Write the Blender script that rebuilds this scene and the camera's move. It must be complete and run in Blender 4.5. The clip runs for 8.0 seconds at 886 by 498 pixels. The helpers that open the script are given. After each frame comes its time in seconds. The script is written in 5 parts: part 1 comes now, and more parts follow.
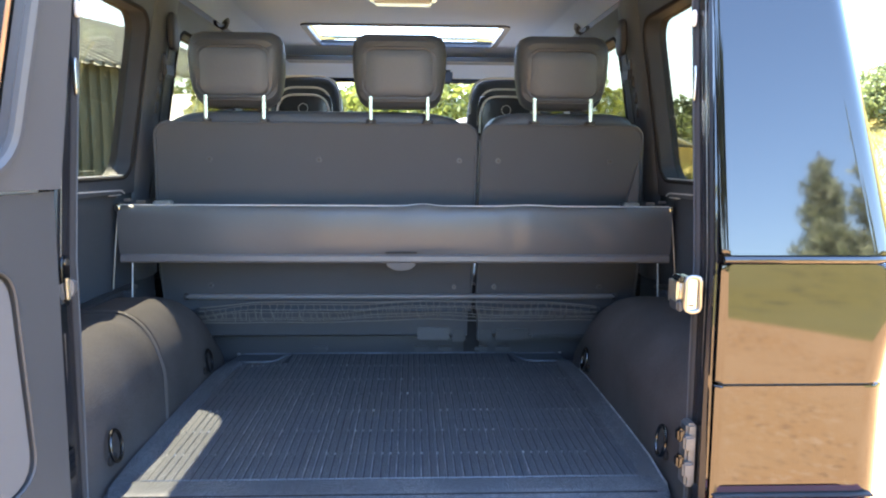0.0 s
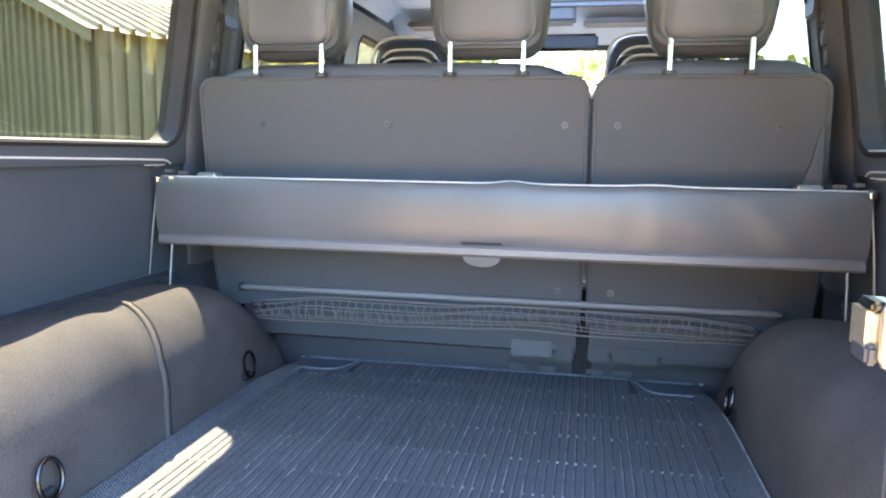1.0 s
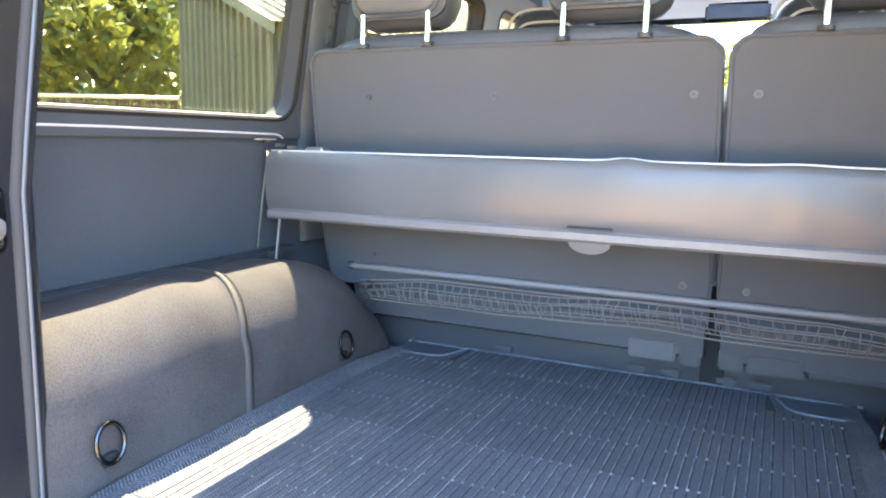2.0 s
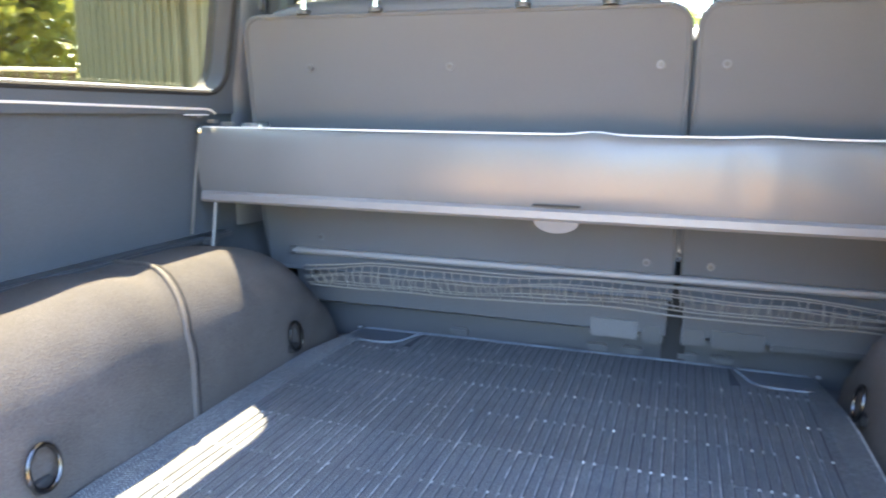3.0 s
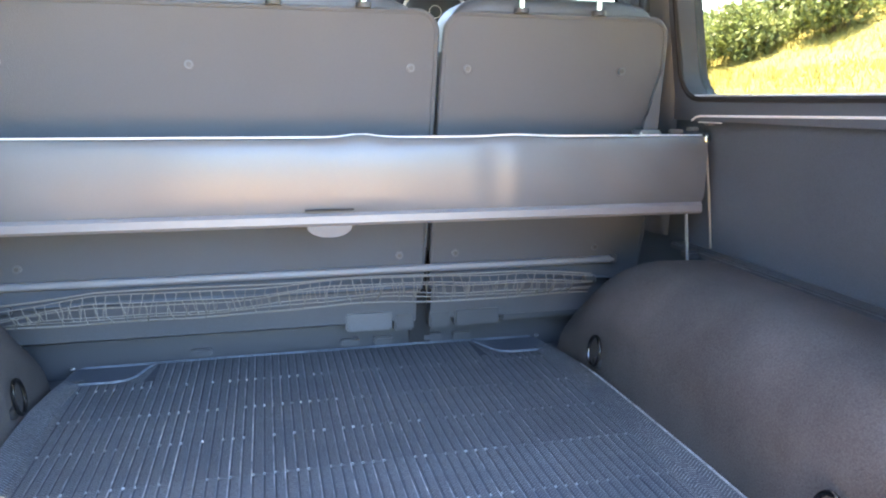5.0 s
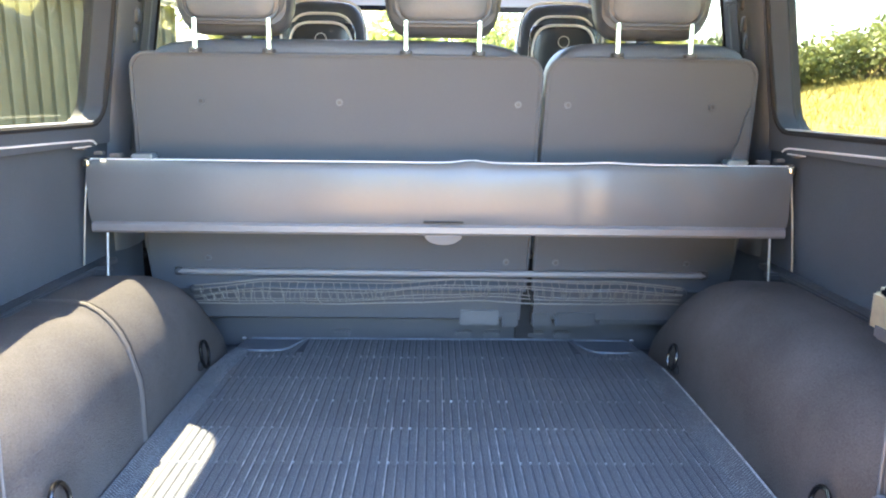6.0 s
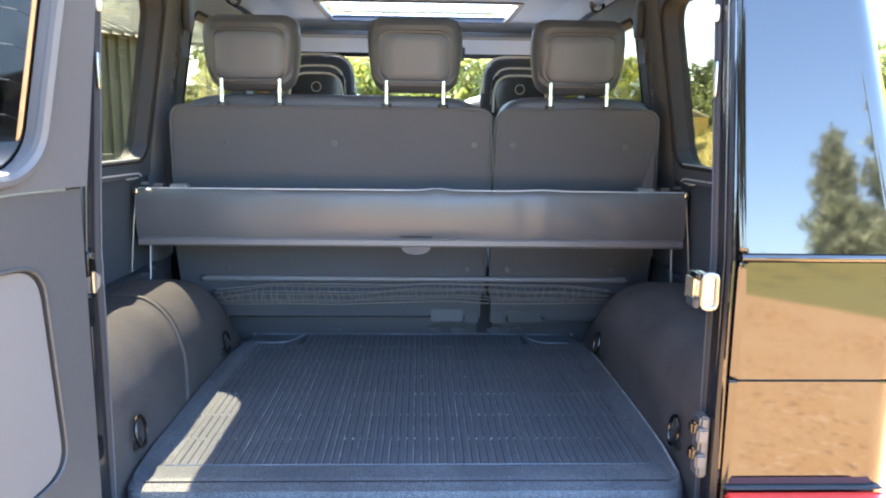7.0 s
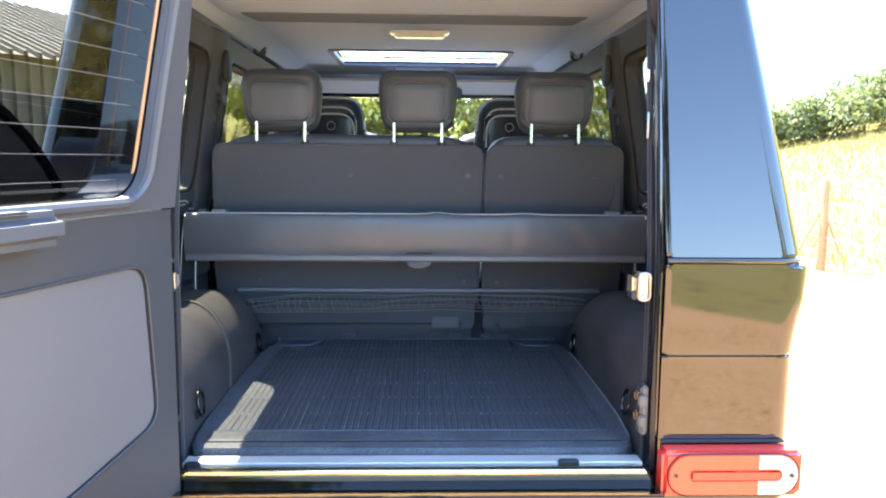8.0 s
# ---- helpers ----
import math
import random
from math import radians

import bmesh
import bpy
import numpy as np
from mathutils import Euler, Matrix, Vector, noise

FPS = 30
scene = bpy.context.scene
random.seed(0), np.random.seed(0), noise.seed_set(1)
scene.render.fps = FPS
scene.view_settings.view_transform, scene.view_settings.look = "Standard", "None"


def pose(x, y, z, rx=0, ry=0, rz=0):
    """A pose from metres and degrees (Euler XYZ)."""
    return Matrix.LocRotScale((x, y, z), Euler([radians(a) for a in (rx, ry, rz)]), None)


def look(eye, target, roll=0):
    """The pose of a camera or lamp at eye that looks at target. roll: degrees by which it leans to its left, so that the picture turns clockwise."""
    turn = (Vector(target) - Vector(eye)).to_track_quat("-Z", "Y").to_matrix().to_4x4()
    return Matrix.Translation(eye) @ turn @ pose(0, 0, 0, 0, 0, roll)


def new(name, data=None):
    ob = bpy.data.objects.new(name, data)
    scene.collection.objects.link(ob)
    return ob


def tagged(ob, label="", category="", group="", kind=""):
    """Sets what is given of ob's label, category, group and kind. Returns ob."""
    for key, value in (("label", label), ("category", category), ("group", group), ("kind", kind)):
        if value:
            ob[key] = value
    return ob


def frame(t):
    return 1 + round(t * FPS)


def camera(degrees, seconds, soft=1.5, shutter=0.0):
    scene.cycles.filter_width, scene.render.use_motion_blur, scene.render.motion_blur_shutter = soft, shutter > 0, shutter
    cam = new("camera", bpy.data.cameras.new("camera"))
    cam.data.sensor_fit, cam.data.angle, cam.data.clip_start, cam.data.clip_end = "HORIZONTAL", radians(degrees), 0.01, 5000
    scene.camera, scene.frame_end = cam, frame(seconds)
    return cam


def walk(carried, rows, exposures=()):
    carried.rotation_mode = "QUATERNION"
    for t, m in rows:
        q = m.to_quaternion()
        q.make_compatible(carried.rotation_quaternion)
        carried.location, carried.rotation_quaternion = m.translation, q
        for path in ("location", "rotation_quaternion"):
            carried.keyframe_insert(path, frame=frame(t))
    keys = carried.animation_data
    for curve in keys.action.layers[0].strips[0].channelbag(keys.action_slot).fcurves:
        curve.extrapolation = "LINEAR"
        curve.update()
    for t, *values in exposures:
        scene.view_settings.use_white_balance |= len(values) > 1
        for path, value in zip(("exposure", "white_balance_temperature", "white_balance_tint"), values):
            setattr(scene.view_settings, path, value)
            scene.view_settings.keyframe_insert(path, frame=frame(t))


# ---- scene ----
cam = camera(62.8, 8.0, soft=2.0, shutter=0.15)
PATH = [
    (0, (0.034, 0.004, 1.282), (0.118, 1.987, 1.038), 0.4),
    (0.5, (0.136, 0.254, 1.261), (0.046, 2.237, 1.01), 0.5),
    (1, (0.209, 0.437, 1.225), (-0.18, 2.381, 0.959), 0.8),
    (1.5, (0.285, 0.544, 1.22), (-0.337, 2.423, 0.93), 0.8),
    (1.7, (0.306, 0.563, 1.204), (-0.433, 2.4, 0.921), 0.9),
    (2.8, (0.262, 0.628, 1.194), (-0.627, 2.384, 0.839), 1.0),
    (3, (0.204, 0.634, 1.199), (-0.411, 2.501, 0.828), 0.7),
    (3.5, (0.031, 0.629, 1.218), (-0.018, 2.592, 0.84), 0.5),
    (4, (-0.035, 0.648, 1.228), (0.315, 2.578, 0.838), 0.4),
    (4.2, (-0.061, 0.668, 1.227), (0.447, 2.561, 0.831), 0.3),
    (5.3, (-0.094, 0.601, 1.226), (0.295, 2.519, 0.816), 0.4),
    (5.5, (-0.063, 0.552, 1.251), (0.147, 2.497, 0.835), 0.5),
    (6, (-0.015, 0.402, 1.289), (0.012, 2.36, 0.885), 0.7),
    (6.5, (-0.01, 0.208, 1.31), (0.032, 2.173, 0.941), 0.7),
    (7, (0.014, -0.001, 1.326), (0.079, 1.97, 0.994), 0.7),
    (7.5, (0.022, -0.164, 1.329), (0.085, 1.814, 1.039), 0.6),
    (8, (0.012, -0.35, 1.334), (0.072, 1.633, 1.086), 0.5),
]
EXPOSURES = [(t, e + 0.44, k, 10) for t, e, k in ((0, 3.3, 5960), (0.5, 3.8, 6040), (1, 4.3, 6250), (3, 4.75, 6420), (4, 4.74, 6280), (5.5, 4.85, 6300), (6.5, 4.25, 6150), (7, 3.65, 6080), (7.5, 3.4, 5900), (8, 3.2, 5820))]
walk(cam, [(t, look(eye, target, roll)) for t, eye, target, roll in PATH], EXPOSURES)

# ---- sky and sun ----
SUN_WAY = Vector((0.32, -0.39, -0.93)).normalized()
sun_el = math.asin(-SUN_WAY.z)
sun_az = math.atan2(-SUN_WAY.x, -SUN_WAY.y)
world = bpy.data.worlds.new("sky")
scene.world = world
world.use_nodes = True
wn = world.node_tree.nodes
sky = wn.new("ShaderNodeTexSky")
sky.sky_type = "NISHITA"
sky.sun_disc = False
sky.sun_elevation = sun_el
sky.sun_rotation = sun_az
sky.air_density, sky.dust_density = 1.0, 1.2
world.node_tree.links.new(sky.outputs[0], wn["Background"].inputs["Color"])
wn["Background"].inputs["Strength"].default_value = 0.13
sun = new("sun", bpy.data.lights.new("sun", "SUN"))
sun.data.energy, sun.data.angle, sun.data.color = 4.3, radians(0.53), (1.0, 0.89, 0.73)
sun.matrix_world = look((0, 0, 12), Vector((0, 0, 12)) + SUN_WAY)


# ---- materials ----
def mat(name, color, rough=0.5, metal=0.0, bump=0.0, scale=60.0, var=0.15, spec=0.5, coat=0.0, stain=3.0, detail=None):
    m = bpy.data.materials.new(name)
    m.use_nodes = True
    nt = m.node_tree
    b = nt.nodes["Principled BSDF"]
    tc = nt.nodes.new("ShaderNodeTexCoord")
    fine = nt.nodes.new("ShaderNodeTexNoise")
    fine.inputs["Scale"].default_value, fine.inputs["Detail"].default_value = scale, 6
    broad = nt.nodes.new("ShaderNodeTexNoise")
    broad.inputs["Scale"].default_value, broad.inputs["Detail"].default_value = stain, 4
    nt.links.new(tc.outputs["Object"], fine.inputs["Vector"])
    nt.links.new(tc.outputs["Object"], broad.inputs["Vector"])
    add = nt.nodes.new("ShaderNodeMath")
    add.operation = "ADD"
    nt.links.new(fine.outputs["Fac"], add.inputs[0])
    nt.links.new(broad.outputs["Fac"], add.inputs[1])
    ramp = nt.nodes.new("ShaderNodeMapRange")
    ramp.inputs["From Min"].default_value, ramp.inputs["From Max"].default_value = 0.6, 1.4
    nt.links.new(add.outputs[0], ramp.inputs["Value"])
    mix = nt.nodes.new("ShaderNodeMix")
    mix.data_type = "RGBA"
    lo, hi = [c * (1 - var) for c in color], [min(1, c * (1 + var)) for c in (detail or color)]
    mix.inputs["A"].default_value, mix.inputs["B"].default_value = (*lo, 1), (*hi, 1)
    nt.links.new(ramp.outputs[0], mix.inputs["Factor"])
    nt.links.new(mix.outputs["Result"], b.inputs["Base Color"])
    rr = nt.nodes.new("ShaderNodeMapRange")
    rr.inputs["From Min"].default_value, rr.inputs["From Max"].default_value = 0.3, 0.7
    rr.inputs["To Min"].default_value, rr.inputs["To Max"].default_value = max(0.0, rough * 0.88), min(1, rough * 1.12)
    nt.links.new(broad.outputs["Fac"], rr.inputs["Value"])
    nt.links.new(rr.outputs[0], b.inputs["Roughness"])
    b.inputs["Metallic"].default_value = metal
    b.inputs["Specular IOR Level"].default_value = spec
    b.inputs["Coat Weight"].default_value = coat
    b.inputs["Coat Roughness"].default_value = 0.04
    if bump:
        bn = nt.nodes.new("ShaderNodeBump")
        bn.inputs["Strength"].default_value, bn.inputs["Distance"].default_value = bump, 0.002
        nt.links.new(fine.outputs["Fac"], bn.inputs["Height"])
        nt.links.new(bn.outputs[0], b.inputs["Normal"])
    return m


def glass_mat(name, tint, gloss=0.02, facing=0.025):
    m = bpy.data.materials.new(name)
    m.use_nodes = True
    nt = m.node_tree
    out = nt.nodes["Material Output"]
    nt.nodes.remove(nt.nodes["Principled BSDF"])
    tr = nt.nodes.new("ShaderNodeBsdfTransparent")
    tr.inputs["Color"].default_value = (*tint, 1)
    gl = nt.nodes.new("ShaderNodeBsdfGlossy")
    gl.inputs["Roughness"].default_value = gloss
    lw = nt.nodes.new("ShaderNodeLayerWeight")
    lw.inputs["Blend"].default_value = 0.5
    pw = nt.nodes.new("ShaderNodeMath")
    pw.operation = "POWER"
    pw.inputs[1].default_value = 2.6
    nt.links.new(lw.outputs["Facing"], pw.inputs[0])
    fr = nt.nodes.new("ShaderNodeMapRange")
    fr.inputs["To Min"].default_value, fr.inputs["To Max"].default_value = facing, facing * 22
    nt.links.new(pw.outputs[0], fr.inputs["Value"])
    mx = nt.nodes.new("ShaderNodeMixShader")
    nt.links.new(fr.outputs[0], mx.inputs[0])
    nt.links.new(tr.outputs[0], mx.inputs[1])
    nt.links.new(gl.outputs[0], mx.inputs[2])
    nt.links.new(mx.outputs[0], out.inputs["Surface"])
    return m


PAINT = mat("black_paint", (0.0425, 0.0412, 0.0417), 0.03, metal=0.9, var=0.04, scale=900, coat=1.0)
SEAL_GREY = mat("grey_seal_rubber", (0.033, 0.035, 0.040), 0.7, bump=0.1, scale=300, spec=0.2)
SEAL = mat("seal_rubber", (0.022, 0.022, 0.024), 0.75, bump=0.1, scale=300, spec=0.12)
PLASTIC = mat("grey_plastic", (0.056, 0.068, 0.088), 0.5, bump=0.25, scale=900, var=0.12)
TRIM_LIGHT = mat("pillar_plastic", (0.076, 0.083, 0.096), 0.42, bump=0.2, scale=900, var=0.1)
PANEL_GREY = mat("panel_vinyl", (0.115, 0.118, 0.125), 0.55, bump=0.25, scale=600, var=0.08)
SIDE_CARPET = mat("side_carpet", (0.053, 0.064, 0.080), 0.92, bump=0.5, scale=700, var=0.3, spec=0.2)
ARCH_CARPET = mat("arch_carpet", (0.061, 0.0575, 0.059), 0.95, bump=1.0, scale=400, var=0.42, spec=0.15, stain=9)
SEAT_BACK = mat("seat_back_carpet", (0.066, 0.076, 0.0925), 0.8, bump=0.4, scale=800, var=0.12, spec=0.25)
LEATHER = mat("black_leather", (0.041, 0.051, 0.069), 0.45, bump=0.35, scale=260, var=0.2)
SURROUND = mat("headrest_surround", (0.024, 0.030, 0.042), 0.5, bump=0.3, scale=300, var=0.15)
LEATHER_PANEL = mat("headrest_leather", (0.066, 0.082, 0.110), 0.5, bump=0.3, scale=300, var=0.12)
COVER = mat("cover_vinyl", (0.080, 0.089, 0.101), 0.34, bump=0.12, scale=900, var=0.12, stain=6)
PALE_TRIM = mat("pale_trim", (0.62, 0.62, 0.63), 0.3, var=0.06)
COVER_EDGE = mat("cover_edge", (0.125, 0.128, 0.14), 0.4, var=0.08)
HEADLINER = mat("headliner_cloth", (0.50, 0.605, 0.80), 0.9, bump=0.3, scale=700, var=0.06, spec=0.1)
BLACK_PLASTIC = mat("black_plastic", (0.032, 0.036, 0.044), 0.48, bump=0.2, scale=700, var=0.15)
MID_PLASTIC = mat("dusty_plastic", (0.14, 0.148, 0.165), 0.5, bump=0.2, scale=500, var=0.15)
STEEL = mat("bright_steel", (0.78, 0.73, 0.60), 0.18, metal=1.0, var=0.08, scale=200)
# darker headliner colour that paints in the shading across the roof
HEADLINER_SHADE = mat("headliner_shade", (0.20, 0.245, 0.33), 0.9, bump=0.3, scale=700, var=0.06, spec=0.1)
# yellow in the metal's colour puts in part of the yard's reflection
MOULDING = mat("polished_moulding", (0.78, 0.68, 0.42), 0.20, metal=1.0, var=0.12, scale=30, stain=7)
SCUFF = mat("scuff_metal", (0.86, 0.88, 0.90), 0.42, metal=0.75, var=0.08, scale=150)
JAMB = mat("jamb_paint", (0.012, 0.013, 0.017), 0.22, var=0.1, spec=0.35)
REVEAL = mat("reveal_plastic", (0.027, 0.033, 0.046), 0.6, bump=0.2, scale=700, var=0.12, spec=0.3)
STRIKER = mat("worn_steel", (0.62, 0.56, 0.42), 0.35, metal=0.9, var=0.2, scale=90)
CATCH_DULL = mat("grey_zinc", (0.13, 0.135, 0.145), 0.55, metal=0.6, var=0.2, scale=150)
CATCH = mat("dull_zinc", (0.36, 0.35, 0.32), 0.35, metal=1.0, var=0.15, scale=200)
FOOT = mat("foot_plastic", (0.062, 0.067, 0.078), 0.5, bump=0.2, scale=500, var=0.2)
DOOR_TRIM = mat("door_trim_plastic", (0.044, 0.048, 0.055), 0.52, bump=0.25, scale=900, var=0.12)
ALU = mat("brushed_aluminium", (0.78, 0.8, 0.82), 0.3, metal=1.0, var=0.1, scale=150)
NET_CORD = mat("net_cord", (0.125, 0.122, 0.118), 0.75, bump=0.4, scale=900)
LENS_RED = mat("red_lens", (0.62, 0.035, 0.02), 0.16, var=0.08, coat=0.6)
LENS_ORANGE = mat("orange_red_lens", (0.72, 0.058, 0.025), 0.16, var=0.06, coat=0.6)
DOME_LENS = mat("dome_lamp_lens", (0.86, 0.88, 0.90), 0.18, var=0.05, coat=0.5)
LENS_WHITE = mat("clear_lens", (0.44, 0.40, 0.31), 0.2, var=0.06, coat=0.6)
WIRE = mat("heating_wire", (0.3, 0.3, 0.3), 0.5)
# orange colour that paints the gravel's reflection onto narrow edges
GRAVEL_GLINT = mat("gravel_glint", (0.55, 0.28, 0.12), 0.35, var=0.15)
SCREEN = mat("screen_black", (0.026, 0.029, 0.037), 0.25, var=0.05)
TYRE = mat("tyre_rubber", (0.02, 0.02, 0.02), 0.8, bump=0.5, scale=90)
GLASS = glass_mat("window_glass", (0.60, 0.583, 0.515))
# added second layer: dims the view out, lets the sun through undimmed
VIEW_DIM = glass_mat("view_dimming", (0.945, 0.957, 0.925), facing=0.0)
GLASS_CLEAR = glass_mat("clear_glass", (0.94, 0.96, 0.94))
GLASS_DOOR = glass_mat("tinted_glass", (0.49, 0.48, 0.45))
DARK_CHROME = mat("dark_chrome", (0.06, 0.06, 0.065), 0.25, metal=1.0, var=0.1)
PIPING = mat("piping_cloth", (0.055, 0.05, 0.05), 0.7, bump=0.4, scale=500)
GROOVE = mat("groove_rubber", (0.036, 0.042, 0.053), 0.8, bump=0.6, scale=60, var=0.6, stain=11)
SHED_WALL = mat("green_sheet_metal", (0.135, 0.155, 0.125), 0.6, bump=0.2, scale=40, var=0.3, stain=1.2)
SHED_ROOF = mat("galvanised_sheet", (0.25, 0.24, 0.195), 0.55, bump=0.1, scale=30, var=0.14, stain=1.5)
OCHRE = mat("ochre_boards", (0.55, 0.42, 0.16), 0.8, bump=0.3, scale=30, var=0.2)
TIMBER = mat("weathered_timber", (0.34, 0.20, 0.10), 0.85, bump=0.8, scale=50, var=0.35)
BARK = mat("bark", (0.10, 0.075, 0.05), 0.95, bump=1.0, scale=30, var=0.4)
WHITEWASH = mat("white_render", (0.78, 0.77, 0.74), 0.85, bump=0.2, scale=20, var=0.08)


def weave_mat(name, dark, light, rough, pitch, amount):
    """Rubber pressed with a fine herringbone weave, its high threads worn pale in patches."""
    m = mat(name, dark, rough, bump=0.4, scale=500, var=0.3, stain=6)
    nt = m.node_tree
    b = nt.nodes["Principled BSDF"]
    tc = nt.nodes.new("ShaderNodeTexCoord")
    sep = nt.nodes.new("ShaderNodeSeparateXYZ")
    nt.links.new(tc.outputs["Object"], sep.inputs[0])

    def op(kind, one, two):
        n = nt.nodes.new("ShaderNodeMath")
        n.operation = kind
        for i, v in enumerate((one, two)):
            if isinstance(v, (int, float)):
                n.inputs[i].default_value = v
            else:
                nt.links.new(v, n.inputs[i])
        return n.outputs[0]

    def soft(v, lo, hi):
        n = nt.nodes.new("ShaderNodeMapRange")
        n.inputs["From Min"].default_value, n.inputs["From Max"].default_value = lo, hi
        nt.links.new(v, n.inputs["Value"])
        return n.outputs[0]

    zig = op("PINGPONG", sep.outputs["X"], pitch * 2.0)
    along = op("ADD", op("ADD", sep.outputs["Y"], sep.outputs["Z"]), zig)
    thread = soft(op("SINE", op("MULTIPLY", along, 6.2832 / pitch), 0.0), -0.1, 0.9)
    wear = nt.nodes.new("ShaderNodeTexNoise")
    wear.inputs["Scale"].default_value, wear.inputs["Detail"].default_value = 9.0, 6
    nt.links.new(tc.outputs["Object"], wear.inputs["Vector"])
    grit = nt.nodes.new("ShaderNodeTexNoise")
    grit.inputs["Scale"].default_value, grit.inputs["Detail"].default_value = 330.0, 4
    nt.links.new(tc.outputs["Object"], grit.inputs["Vector"])
    fac = op("MULTIPLY", op("MULTIPLY", thread, soft(grit.outputs["Fac"], 0.34, 0.66)), soft(wear.outputs["Fac"], 0.10, 0.85))
    mix = nt.nodes.new("ShaderNodeMix")
    mix.data_type = "RGBA"
    nt.links.new(op("MULTIPLY", fac, amount), mix.inputs["Factor"])
    nt.links.new(b.inputs["Base Color"].links[0].from_socket, mix.inputs["A"])
    mix.inputs["B"].default_value = (*light, 1)
    nt.links.new(mix.outputs["Result"], b.inputs["Base Color"])
    bn = nt.nodes.new("ShaderNodeBump")
    bn.inputs["Strength"].default_value, bn.inputs["Distance"].default_value = 0.5, 0.0008
    nt.links.new(thread, bn.inputs["Height"])
    nt.links.new(bn.outputs[0], b.inputs["Normal"])
    return m


def glint_mat(name, dark, light):
    """Rib shoulders with glints painted in as broken pale streaks, each rib differently."""
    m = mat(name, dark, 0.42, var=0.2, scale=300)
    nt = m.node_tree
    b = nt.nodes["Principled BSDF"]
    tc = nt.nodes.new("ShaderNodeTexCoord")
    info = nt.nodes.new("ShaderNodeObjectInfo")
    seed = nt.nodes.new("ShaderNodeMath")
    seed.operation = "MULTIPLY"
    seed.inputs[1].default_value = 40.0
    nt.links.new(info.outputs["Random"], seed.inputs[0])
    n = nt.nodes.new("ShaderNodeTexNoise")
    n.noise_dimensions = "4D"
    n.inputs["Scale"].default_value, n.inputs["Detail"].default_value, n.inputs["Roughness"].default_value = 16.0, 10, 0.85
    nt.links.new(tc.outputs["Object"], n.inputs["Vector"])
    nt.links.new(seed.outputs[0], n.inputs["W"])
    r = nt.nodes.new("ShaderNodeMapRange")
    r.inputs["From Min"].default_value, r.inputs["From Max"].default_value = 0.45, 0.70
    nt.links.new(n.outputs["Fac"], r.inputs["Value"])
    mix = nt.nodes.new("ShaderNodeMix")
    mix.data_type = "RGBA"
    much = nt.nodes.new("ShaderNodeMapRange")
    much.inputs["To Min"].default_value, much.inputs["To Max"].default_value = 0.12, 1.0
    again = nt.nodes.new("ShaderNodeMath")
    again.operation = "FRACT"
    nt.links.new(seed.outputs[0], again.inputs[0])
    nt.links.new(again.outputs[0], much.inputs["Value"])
    glint_amount = nt.nodes.new("ShaderNodeMath")
    glint_amount.operation = "MULTIPLY"
    nt.links.new(r.outputs[0], glint_amount.inputs[0])
    nt.links.new(much.outputs[0], glint_amount.inputs[1])
    nt.links.new(glint_amount.outputs[0], mix.inputs["Factor"])
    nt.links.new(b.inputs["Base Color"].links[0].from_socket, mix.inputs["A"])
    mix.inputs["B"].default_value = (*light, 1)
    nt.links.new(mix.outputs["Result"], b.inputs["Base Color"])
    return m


MAT_RUBBER = weave_mat("mat_rubber", (0.027, 0.0325, 0.0435), (0.215, 0.226, 0.24), 0.5, 0.0060, 2.0)
MAT_RIB = weave_mat("mat_rib_rubber", (0.0275, 0.034, 0.046), (0.145, 0.153, 0.168), 0.46, 0.0056, 2.2)
RIB_GLINT = glint_mat("mat_rib_glint", (0.045, 0.054, 0.068), (0.55, 0.55, 0.56))
EDGE_GLINT = mat("mat_edge_glint", (0.26, 0.27, 0.285), 0.55, var=0.8, scale=90, stain=16)
BEAD_EDGE = mat("mat_bead", (0.085, 0.10, 0.125), 0.5, var=0.6, scale=120, stain=14)
ROD = mat("dull_rod", (0.2, 0.2, 0.2), 0.42, metal=1.0, var=0.15)
DOT = mat("pale_rubber_dot", (0.21, 0.22, 0.23), 0.5, var=0.8, scale=60, stain=9)


def leaf_mat(name, color, spread=0.47):
    m = bpy.data.materials.new(name)
    m.use_nodes = True
    nt = m.node_tree
    b = nt.nodes["Principled BSDF"]
    geo = nt.nodes.new("ShaderNodeNewGeometry")
    mix = nt.nodes.new("ShaderNodeMix")
    mix.data_type = "RGBA"
    mix.inputs["A"].default_value = (*[c * (1 - spread) for c in color], 1)
    mix.inputs["B"].default_value = (*[c * (1 + spread) for c in color], 1)
    nt.links.new(geo.outputs["Random Per Island"], mix.inputs["Factor"])
    nt.links.new(mix.outputs["Result"], b.inputs["Base Color"])
    b.inputs["Roughness"].default_value = 0.6
    tl = nt.nodes.new("ShaderNodeBsdfTranslucent")
    nt.links.new(mix.outputs["Result"], tl.inputs["Color"])
    ms = nt.nodes.new("ShaderNodeMixShader")
    ms.inputs[0].default_value = 0.35
    nt.links.new(b.outputs[0], ms.inputs[1])
    nt.links.new(tl.outputs[0], ms.inputs[2])
    nt.links.new(ms.outputs[0], nt.nodes["Material Output"].inputs["Surface"])
    return m


LEAF = leaf_mat("green_leaves", (0.16, 0.19, 0.07))
LEAF_YELLOW = leaf_mat("yellow_green_leaves", (0.17, 0.19, 0.04))
LEAF_DARK = leaf_mat("dark_leaves", (0.075, 0.10, 0.04))
NEEDLES = leaf_mat("conifer_needles", (0.36, 0.38, 0.22))
GRASS = leaf_mat("dry_grass_blades", (0.25, 0.225, 0.065), 0.35)


